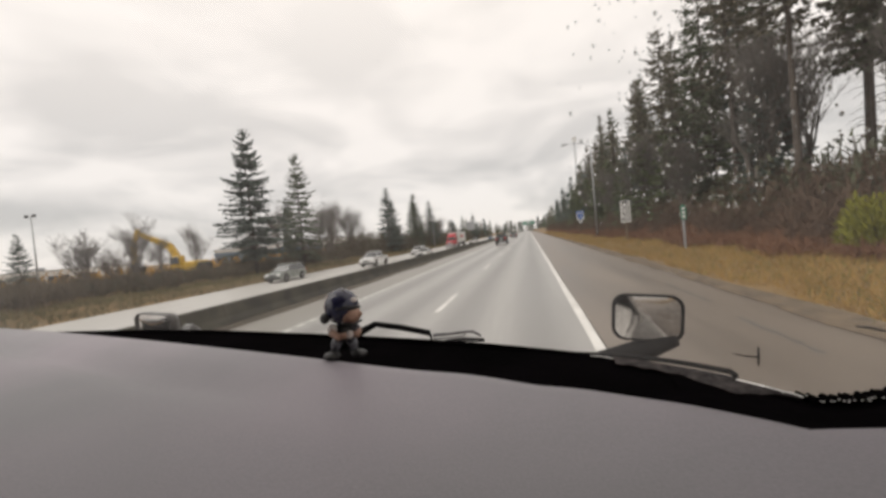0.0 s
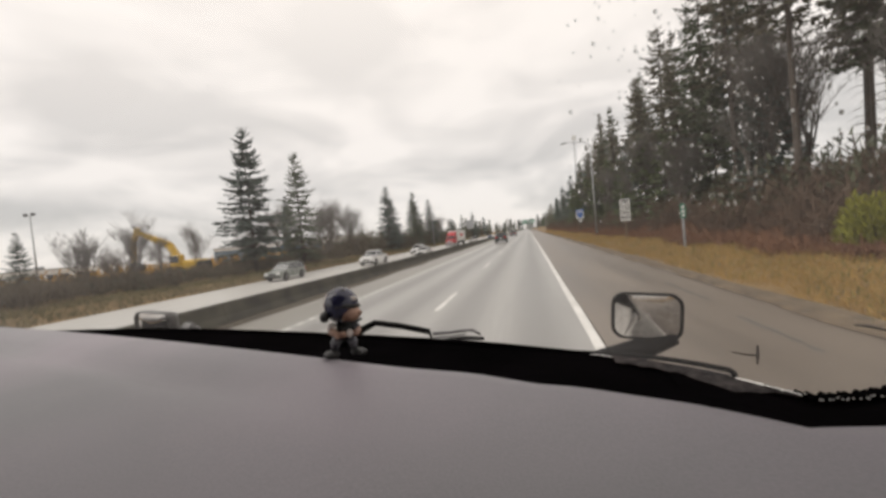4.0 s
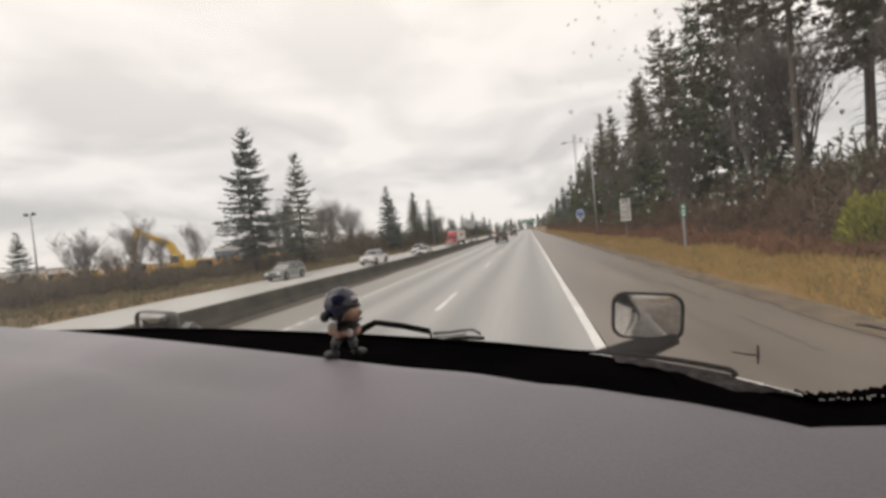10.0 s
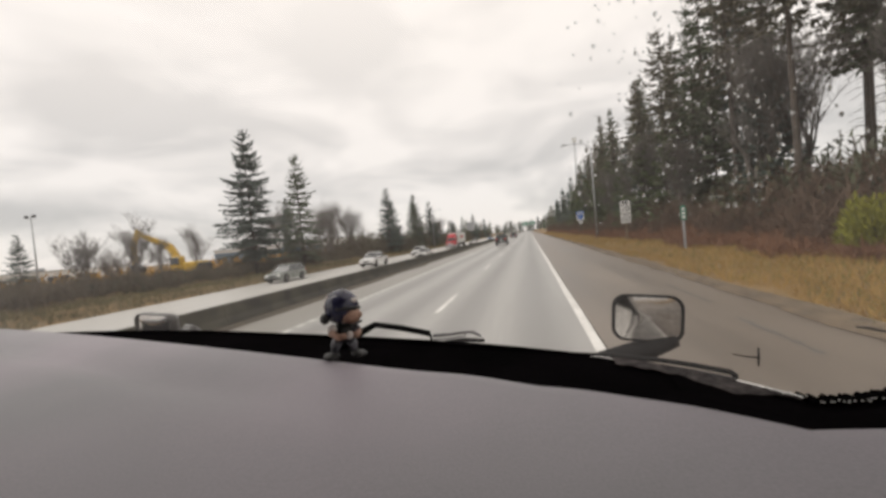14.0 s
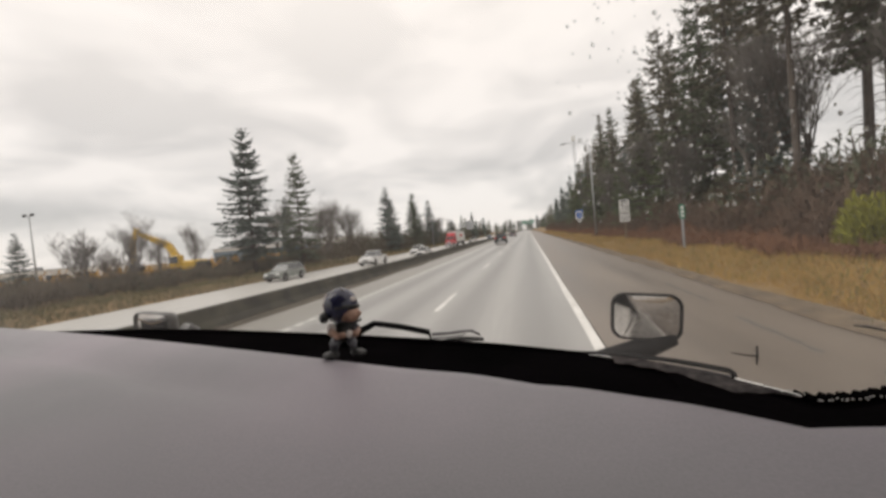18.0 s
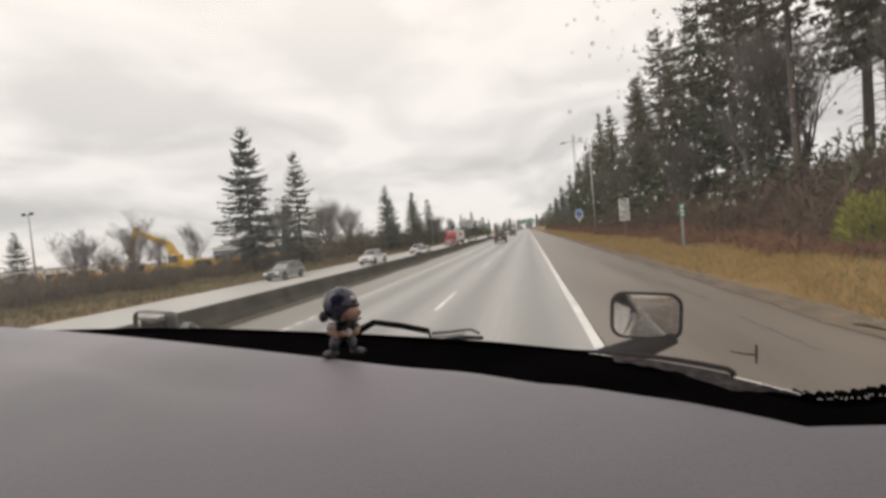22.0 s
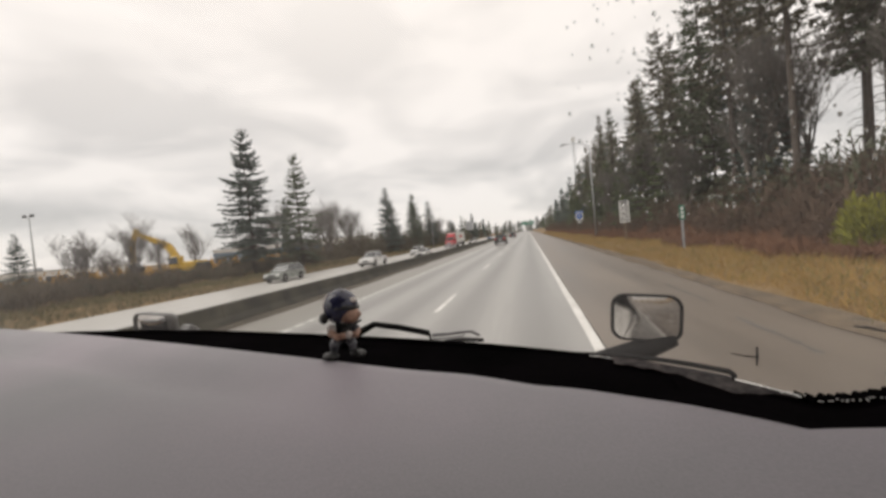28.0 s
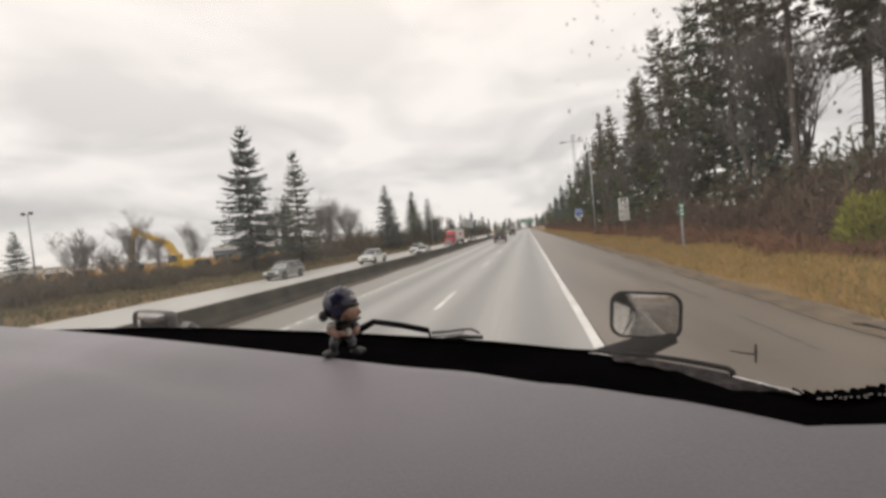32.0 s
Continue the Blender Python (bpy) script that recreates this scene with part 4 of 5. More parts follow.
def tray_geo():
    g = Geo()

    def at(u, v):
        x = -1.70 + 2.18 * u
        ya, yb = edge_a(x) - 0.012, edge_b(x)
        y = ya + (yb - ya) * v
        return (x, y, 1.792 + 0.004 * (1 - v) + 0.007 * math.sin(v * 14) * 0.4)
    g.grid(at, 120, 8)
    return g


part("defroster_tray", tray_geo(), M["tray"], truck, "matt black rubber tray along the windscreen foot", True)


def bead_geo(off, z, r, x0, x1, n=70, seg=6):
    g = Geo()
    return g.tube([(x0 + (x1 - x0) * i / n, edge_b(x0 + (x1 - x0) * i / n) + off, z - 0.004 * step(x0 + (x1 - x0) * i / n, -0.1, 0.1)) for i in range(n + 1)], r, seg)


part("windscreen_seal", bead_geo(0.004, 1.797, 0.0055, -1.62, 0.47, 110, 8), M["tray"], truck, "black windscreen seal", True)
# pale line along the seal, built in place of its edge highlight
part("seal_bead", bead_geo(0.0, 1.8035, 0.0015, 0.224, 0.264), M["edge"], truck, "thin bright line put in for the highlight on the seal", True)
part("cowl_strip", Geo().grid(lambda u, v: (0.105 + 0.155 * u, edge_b(0.105 + 0.155 * u) - 0.003 - (0.024 + 0.022 * step(u, 0.40, 0.66) + 0.003 * math.sin(u * 40)) * (1 - step(u, 0.64, 1.0)) * (1 - v), 1.8000 - 0.003 * (1 - v)), 40, 4), M["cowl"], truck, "wet grey cowl strip under the glass", True)
# raised corner cap, where the screen foot turns at the right pillar
cap = Geo()
cap.grid(lambda u, v: (0.16 + 0.31 * u, (edge_a(0.16 + 0.31 * u) - 0.004) * (1 - v) + (edge_b(0.16 + 0.31 * u) - 0.02) * v,
                       1.795 + (0.034 * step(u, 0.15, 0.8) + 0.006 * u) * math.sin(math.pi * min(1, v * 1.0)) ** 0.5 - 0.006 * (1 - v)), 24, 12)
part("pillar_foot_cover", cap, M["tray"], truck, "black ribbed cover at the pillar foot", True)

rib = Geo().box((0, 0, 0), (0.0022, 0.014, 0.007), 0.001).mesh("rib", [M["tray"]])
for k in range(22):
    x = 0.262 + 0.0048 * k + 0.0016 * math.sin(k * 2.7)
    part("rib", rib, None, truck, "", False, pose(x, edge_b(x) + 0.002, 1.7995 + 0.0010 * math.sin(k * 1.9), 0, 24, 10))


# tiny bright metal beads stand in for glints on the black corner
glint = Geo().ball((0, 0, 0), (0.0011, 0.0009, 0.0008), 8, 6).mesh("water_bead", [M["edge"]])
glint_rnd = random.Random(4)
for k in range(26):
    x = 0.232 + 0.0042 * k + glint_rnd.uniform(-0.0015, 0.0015)
    part("water_bead", glint, None, truck, "", True, (x, edge_b(x) - 0.010 + glint_rnd.uniform(-0.006, 0.004), 1.8035 + glint_rnd.uniform(-0.002, 0.001)))


def screen(x, s):
    """A point of the windscreen: x across, s from 0 at its foot to 1 at the roof."""
    return Vector((x * (1 - 0.04 * s), edge_b(x) + 0.012 - 0.46 * s - 0.03 * math.sin(math.pi * s), 1.795 + 0.93 * s))


pane = part("windscreen", Geo().grid(lambda u, v: screen(-1.93 + 2.41 * u, v), 60, 12), M["glass"], truck, "clear raked windscreen with rain drops", True)
pane.visible_shadow = False

# shell of the cab round and behind the camera
part("roof", Geo().box((-0.69, -0.50, 2.76), (2.44, 1.75, 0.06), 0.02), M["headliner"], truck, "grey headliner roof")
part("rear_wall", Geo().box((-0.69, -1.36, 1.88), (2.44, 0.06, 1.78), 0.01), M["headliner"], truck, "grey rear cab wall")
part("floor", Geo().box((-0.69, -0.55, 1.0), (2.44, 1.6, 0.06), 0.01), M["headliner"], truck)
for sx, nm in ((-1.88, "door"), (0.50, "door")):
    d = part(nm, Geo().box((sx, -0.45, 1.36), (0.06, 1.75, 0.80), 0.02), M["truckpaint"], truck, "white outer door skin with a grey inner trim")
    part("door_trim", Geo().box((sx + (0.036 if sx < 0 else -0.036), -0.45, 1.40), (0.012, 1.6, 0.66), 0.004), M["headliner"], d)
    part("door_pillar", Geo().box((sx, -1.18, 2.25), (0.06, 0.30, 0.98), 0.02), M["truckpaint"], truck)
    part("window_header", Geo().box((sx, -0.35, 2.70), (0.06, 1.45, 0.10), 0.02), M["headliner"], truck)
    w = part("door_window", Geo().box((sx, -0.38, 2.205), (0.006, 1.28, 0.89), 0.0), M["glass"], truck)
    w.visible_shadow = False
# pillars out of view, added to keep light off the dashboard's right end
for px, lab in ((0.487, "grey windscreen pillar"), (-1.975, "grey windscreen pillar")):
    part("windscreen_pillar", Geo().tube([screen(px, k / 8) for k in range(9)], 0.045, 10), M["headliner"], truck, lab, True)
part("firewall", Geo().grid(lambda u, v: (-1.86 + 2.34 * u, edge_a(-1.86 + 2.34 * u) - 0.02, 1.05 + 0.72 * v), 40, 4), M["tray"], truck)
# bonnet that falls away below the sight lines
hood = Geo()
hood.grid(lambda u, v: (-1.60 + 1.98 * u, 0.80 + 1.3 * v + 0.25 * (1 - u) * (1 - v), 1.430 - 0.20 * v * v - 0.10 * (2 * u - 1) ** 4 - 0.03 * v), 24, 14)
hood.grid(lambda u, v: (-1.60 + 1.98 * u, 2.10, 0.75 + 0.48 * v), 12, 3)
part("bonnet", hood, M["truckpaint"], truck, "white truck bonnet below the windscreen", True)
part("side_skirt", Geo().box((0.41, 1.35, 0.98), (0.06, 1.3, 0.50), 0.02), M["truckpaint"], truck)
part("side_skirt", Geo().box((-1.62, 1.35, 0.98), (0.06, 1.3, 0.50), 0.02), M["truckpaint"], truck)
for wx in (-1.50, 0.32):
    wh = Geo()
    wh.loft([[(wx + o, 1.35 + r * math.cos(a * 0.2618), 0.50 + r * math.sin(a * 0.2618)) for a in range(24)] for o, r in ((-0.14, 0.44), (-0.12, 0.50), (0.12, 0.50), (0.14, 0.44))])
    wp = part("wheel", wh, M["tyre"], truck, "black front tyre", True)
    part("rim", Geo().loft([[(wx + o, 1.35 + r * math.cos(a * 0.2618), 0.50 + r * math.sin(a * 0.2618)) for a in range(24)] for o, r in ((-0.145, 0.28), (0.145, 0.28))]), M["rim"], wp)
part("chassis", Geo().box((-0.58, 0.2, 0.72), (1.0, 3.4, 0.35), 0.03), M["black"], truck)
rear = Geo()
for wx in (-1.50, 0.32):
    rear.loft([[(wx + o, -1.0 + r * math.cos(a * 0.2618), 0.50 + r * math.sin(a * 0.2618)) for a in range(24)] for o, r in ((-0.14, 0.44), (-0.12, 0.50), (0.12, 0.50), (0.14, 0.44))])
part("cargo_box", Geo().box((-0.74, -5.4, 2.15), (2.36, 7.6, 2.5), 0.04), M["truckpaint"], truck, "white cargo box behind the cab")
part("rear_wheels", rear, M["tyre"], truck, "", True)


def hood_mirror(name, c, w, h, turn, pitch, label, arm, casing="wiper"):
    """A bonnet mirror: domed black shell, silvered glass in a rim, on a raking arm."""
    root = thing(name, label, "mirror", "bonnet mirrors", at=pose(*c, pitch, 5, turn))
    out = rounded(w, h, min(w, h) * 0.27, 6)
    shell = Geo()
    shell.loft([[(x * s, y, z * s) for x, z in out] for y, s in ((-0.004, 0.90), (-0.010, 0.97), (-0.004, 1.0), (0.012, 1.0), (0.035, 0.90), (0.050, 0.62), (0.055, 0.2))], caps=False)
    part("shell", shell, M[casing], root, "plastic mirror shell", True)
    gl = Geo()
    n = len(out)
    rings = [(0.90, 0.0), (0.75, -0.0022), (0.6, -0.0040), (0.45, -0.0053), (0.3, -0.0064), (0.15, -0.0070), (0.02, -0.0072)]
    for s, dy in rings:
        gl.v += [(x * s, -0.003 + dy, z * s) for x, z in out]
    for j in range(len(rings) - 1):
        for k in range(n):
            gl.f.append((j * n + k, j * n + (k + 1) % n, (j + 1) * n + (k + 1) % n, (j + 1) * n + k))
            gl.m.append(0)
    gl.f.append(tuple(range((len(rings) - 1) * n, len(rings) * n)))
    gl.m.append(0)
    part("mirror_glass", gl, M["mirror"], root, "slightly domed silvered glass", True)
    ar = Geo()
    ar.tube(arm, [0.13 * w, 0.17 * w, 0.17 * w], 10)
    part("arm", ar, M[casing], root, "raking mirror arm", True)
    part("foot", Geo().box(arm[-1], (0.09, 0.09, 0.03), 0.01), M["black"], root)
    return root


hood_mirror("bonnet_mirror", (0.508, 2.025, 1.5315), 0.310, 0.224, -5.0, 1.2, "black framed bonnet mirror reflecting the wet road behind", [(0.125, 0.03, -0.095), (-0.015, 0.01, -0.160), (-0.235, -0.02, -0.240)])
left_mirror = hood_mirror("bonnet_mirror", (-1.318, 1.15, 1.780), 0.165, 0.098, -4, 2, "small grey bonnet mirror on the far fender", [(-0.01, 0.03, -0.045), (0.0, 0.03, -0.09), (0.02, 0.02, -0.19)], "wet_casing")

part("mount", Geo().box((0.135, 0.02, -0.10), (0.085, 0.06, 0.225), 0.025), M["wet_casing"], left_mirror, "grey mirror mount")
# wipers at rest along the screen foot
wip = thing("windscreen_wiper", "black windscreen wiper arm at rest on the screen foot", "wiper", "wipers")
part("arm", Geo().tube([(-0.405, 0.765, 1.792), (-0.37, 0.755, 1.815), (-0.318, 0.75, 1.8385), (-0.262, 0.75, 1.829), (-0.206, 0.748, 1.8165)], [0.0100, 0.0085, 0.0062, 0.0062, 0.0060], 8), M["wiper"], wip, "", True)
part("yoke", Geo().tube([(-0.205, 0.747, 1.817), (-0.203, 0.747, 1.802)], 0.0022, 6), M["wiper"], wip)
part("blade_frame", Geo().tube([(-0.199, 0.747, 1.8125), (-0.165, 0.747, 1.8135), (-0.135, 0.747, 1.8165), (-0.121, 0.747, 1.8165), (-0.106, 0.747, 1.8075)], [0.0034, 0.0030, 0.0028, 0.0030, 0.0024], 6), M["wiper_grey"], wip, "thin wet grey blade frame", True)
part("blade_frame", Geo().tube([(-0.199, 0.747, 1.8045), (-0.165, 0.747, 1.8055), (-0.138, 0.747, 1.8085), (-0.134, 0.747, 1.8155)], 0.0013, 6), M["wiper_grey"], wip, "thin wet grey blade frame", True)
part("rubber_blade", Geo().tube([(-0.175, 0.747, 1.799), (-0.138, 0.747, 1.8015), (-0.100, 0.747, 1.799)], [0.0034, 0.0044, 0.0036], 8), M["wiper"], wip, "black rubber blade", True)
wip2 = thing("windscreen_wiper", "long black wiper blade lying along the screen foot", "wiper", "wipers")
pts = []
for i in range(15):
    x = -0.06 + 0.286 * i / 14
    pts.append((x, edge_b(x) + 0.022, 1.7895 + 0.0135 * step(x, 0.02, 0.25)))
tip = pts[-1]
frame_pts = pts + [(tip[0] + 0.004, tip[1] - 0.002, tip[2] - 0.003), (tip[0] + 0.0045, tip[1] - 0.004, tip[2] - 0.011)]
part("blade_frame", Geo().tube(frame_pts, [0.003] + [0.0036] * 14 + [0.0036, 0.0032], 8), M["wiper"], wip2, "black curved blade frame", True)
# grey copy of the rubber edge, in place of the highlight along the blade
part("rubber_edge", Geo().tube([(p[0], p[1] - 0.004, p[2] - 0.0062) for p in pts[4:]], 0.0017, 6), M["wiper_grey"], wip2, "grey line put in for the highlight along the rubber edge", True)
part("rubber_edge", Geo().tube([(p[0], p[1] - 0.008, p[2] - 0.0105) for p in pts[4:]], 0.0026, 6), M["wiper"], wip2, "black rubber edge", True)
# the light streak under the blade is modelled as a pale tube
part("wet_lip", Geo().tube([(0.075 + 0.0115 * i, edge_b(0.075 + 0.0115 * i) - 0.004, 1.7972 + 0.0006 * math.sin(i * 1.3)) for i in range(13)], [0.0006] + [0.0011] * 11 + [0.0007], 6), M["edge"], wip2, "thin bright tube put in for the light streak below the blade", True)
part("arm", Geo().tube([(p[0], p[1] + 0.012, p[2] - 0.008) for p in pts[:11]], 0.006, 6), M["wiper"], wip2)


# ---- bobblehead on the dashboard ---------------------------------------
def doll_geo():
    """Small toy player: big helmeted head on a short body with feet, one plain mesh."""
    g = Geo()
    g.ball((0, 0.0, 0.078), (0.029, 0.031, 0.028), 28, 18, 0)                       # helmet
    g.tube([(-0.016, -0.0235, 0.0775), (-0.002, -0.0295, 0.0785), (0.014, -0.0290, 0.0785), (0.0255, -0.0165, 0.0775)], [0.0028, 0.0036, 0.0036, 0.0028], 10, 4)   # dark visor
    g.ball((0.0095, -0.0125, 0.066), (0.0195, 0.0205, 0.0160), 20, 14, 2)           # face
    g.ball((0.0235, -0.0265, 0.067), (0.0042, 0.0042, 0.0042), 10, 8, 2)                 # nose
    g.ball((-0.030, -0.004, 0.062), (0.008, 0.010, 0.0085), 14, 10, 4)              # ear piece
    g.tube([(-0.010, -0.028, 0.057), (0.010, -0.036, 0.054), (0.027, -0.025, 0.057)], 0.0018, 6, 4)  # face bar
    g.tube([(0.0, 0.026, 0.094), (0.0, 0.014, 0.1015), (0.0, -0.002, 0.1045), (0.0, -0.016, 0.1005)], 0.003, 8, 1)  # helmet stripe
    g.tube([(-0.0255, 0.004, 0.066), (-0.0275, 0.004, 0.080), (-0.0215, 0.004, 0.095), (-0.010, 0.003, 0.1035)], [0.001, 0.0030, 0.0034, 0.001], 8, 3)  # pale streak in place of the helmet's side highlight
    g.ball((0.0140, -0.0235, 0.0895), (0.0062, 0.0050, 0.0040), 10, 8, 3)              # pale side emblem
    g.ball((-0.0150, 0.0020, 0.0960), (0.0080, 0.0100, 0.0050), 12, 8, 1)              # silver patch in place of the highlight on the crown
    g.ball((0.003, 0, 0.038), (0.019, 0.016, 0.017), 16, 10, 4)                     # torso
    g.ball((-0.018, -0.004, 0.044), (0.0085, 0.009, 0.008), 12, 8, 3)               # sleeves
    g.ball((0.022, -0.006, 0.042), (0.008, 0.010, 0.009), 12, 8, 1)
    g.tube([(-0.021, -0.008, 0.041), (-0.012, -0.020, 0.034), (0.001, -0.023, 0.036)], [0.0065, 0.0055, 0.005], 8, 2)
    g.tube([(0.025, -0.009, 0.040), (0.020, -0.022, 0.035), (0.012, -0.024, 0.037)], [0.006, 0.005, 0.005], 8, 2)
    g.ball((0.006, -0.026, 0.037), (0.006, 0.005, 0.0065), 10, 8, 3)                # ball held in both arms
    g.tube([(-0.007, 0, 0.028), (-0.013, -0.002, 0.018), (-0.014, -0.001, 0.008)], [0.0095, 0.0085, 0.006], 10, 1)     # legs
    g.tube([(0.012, 0, 0.028), (0.018, -0.002, 0.017), (0.019, -0.001, 0.007)], [0.0095, 0.0085, 0.006], 10, 1)
    g.ball((-0.021, -0.009, 0.004), (0.014, 0.016, 0.006), 12, 8, 4)                # shoes
    g.ball((0.025, -0.011, 0.003), (0.014, 0.016, 0.006), 12, 8, 4)
    # silver lines in place of the highlights on the shoes
    g.tube([(-0.032, -0.012, 0.005), (-0.021, -0.023, 0.005), (-0.010, -0.016, 0.005)], 0.0016, 6, 1)
    g.tube([(0.015, -0.018, 0.004), (0.026, -0.025, 0.004), (0.037, -0.014, 0.004)], 0.0016, 6, 1)
    return g


doll = part("bobblehead_figure", doll_geo(), [M["navy"], M["silver"], M["skin"], M["cream"], M["black"]], None, "", True, pose(-0.2845, 0.540, DASH_Z - 0.001, 0, 4, 40) @ Matrix.Diagonal((0.86, 0.9, 0.94, 1)))
tagged(doll, "small toy bobblehead figure in a navy helmet on the dashboard", "figurine")

# ---- rain and dark marks on the glass -----------------------------------
rd = random.Random(21)
drops = Geo()


def on_glass(x, s, r, tall):
    p = screen(x, s)
    drops.ball(p - Vector((0, 0.0006, 0)), (r, r * 0.45, r * tall), 8, 5)


for _ in range(900):
    x = rd.gauss(0.185, 0.06)
    s = 0.22 + 0.5 * rd.random()
    if 0.0 < x < 0.44:
        on_glass(x, s, rd.choice((0.0007, 0.0009, 0.0011, 0.0011, 0.0015, 0.0019)), rd.uniform(0.9, 1.5))
for _ in range(60):
    on_glass(rd.uniform(-0.9, 0.1), rd.uniform(0.1, 0.7), rd.choice((0.0006, 0.0008)), 1.1)
tagged(part("rain_drops", drops, M["drop"], None, "", True), "scattered rain drops on the windscreen", "rain drops", kind="stuff")
# unidentified dark mark, built as a thin stalk and an upright
tw = thing("glass_mark", "small dark mark of a thin bar and an upright at the windscreen", "leaf scrap")
part("stalk", Geo().tube([(0.2145, 0.5100, 1.8365), (0.227, 0.5060, 1.8345), (0.2375, 0.5045, 1.8335)], [0.0006, 0.0009, 0.0011], 5), M["mark"], tw)
part("blade", Geo().tube([(0.2385, 0.5045, 1.8450), (0.2382, 0.5045, 1.8350), (0.2372, 0.5045, 1.8235)], [0.0010, 0.0016, 0.0007], 6), M["mark"], tw)
tw = thing("glass_mark", "smeared dark twig on the windscreen edge", "leaf scrap")
part("stalk", Geo().tube([(0.3310, 0.505, 1.8640), (0.343, 0.505, 1.8620), (0.362, 0.505, 1.8560)], [0.0008, 0.0016, 0.0010], 5), M["mark"], tw)


# ---- vehicles -----------------------------------------------------------
def prism(prof, width, top_in=0.0, z_ref=0.0, z_top=1.0, cham=0.05):
    """Side outline (y, z) drawn across the width, narrowing towards the top, with its long edges cut."""
    def half(z):
        return width / 2 - top_in * max(0.0, min(1.0, (z - z_ref) / (z_top - z_ref)))
    cy = sum(p[0] for p in prof) / len(prof)
    cz = sum(p[1] for p in prof) / len(prof)
    rings = []
    for k, (s, e) in enumerate(((-1, 1), (-1, 0), (1, 0), (1, 1))):
        ring = []
        for y, z in prof:
            d = math.hypot(y - cy, z - cz) or 1
            sh = cham if e else 0.0
            ring.append((s * (half(z) - (0 if e else cham)) if not e else s * half(z), y - (y - cy) / d * sh, z - (z - cz) / d * sh))
        rings.append(ring)
    return Geo().loft(rings)


def wheel(parent, x, y, r, w):
    t = Geo().loft([[(x + o, y + q * math.cos(a * 0.3142), r + q * math.sin(a * 0.3142)) for a in range(20)] for o, q in ((-w / 2, r * 0.88), (-w * 0.4, r), (w * 0.4, r), (w / 2, r * 0.88))])
    o = part("wheel", t, M["tyre"], parent, "", True)
    s = 1 if x > 0 else -1
    rim = Geo().loft([[(x + s * (w / 2 + d), y + q * math.cos(a * 0.3142), r + q * math.sin(a * 0.3142)) for a in range(20)] for d, q in ((-0.03, r * 0.64), (0.006, r * 0.62), (-0.01, r * 0.30), (0.012, r * 0.16))])
    part("rim", rim, M["rim"], o)


CARS = {
    "sedan": dict(w=1.80, r=0.32, axles=(1.35, -1.35), belt=0.92, roof=1.43,
                  body=[(2.28, 0.30), (2.32, 0.52), (2.20, 0.70), (1.10, 0.86), (0.9, 0.92), (-1.5, 0.94), (-2.20, 0.92), (-2.30, 0.70), (-2.28, 0.34), (-2.1, 0.24), (2.1, 0.22)],
                  cabin=[(0.95, 0.90), (0.15, 1.40), (-0.85, 1.42), (-1.75, 0.92)]),
    "suv": dict(w=1.86, r=0.36, axles=(1.38, -1.38), belt=1.04, roof=1.68,
                body=[(2.25, 0.36), (2.30, 0.62), (2.20, 0.88), (1.05, 1.02), (0.8, 1.05), (-2.15, 1.08), (-2.30, 0.95), (-2.32, 0.55), (-2.22, 0.34), (2.05, 0.28)],
                cabin=[(0.95, 1.02), (0.25, 1.62), (-1.75, 1.66), (-2.20, 1.06)]),
    "pickup": dict(w=1.95, r=0.40, axles=(1.75, -1.75), belt=1.12, roof=1.84,
                   body=[(2.75, 0.45), (2.80, 0.75), (2.70, 1.05), (1.35, 1.14), (1.2, 1.16), (-2.75, 1.16), (-2.80, 0.80), (-2.72, 0.50), (2.5, 0.40)],
                   cabin=[(1.25, 1.10), (0.60, 1.80), (-0.85, 1.82), (-1.05, 1.10)]),
}


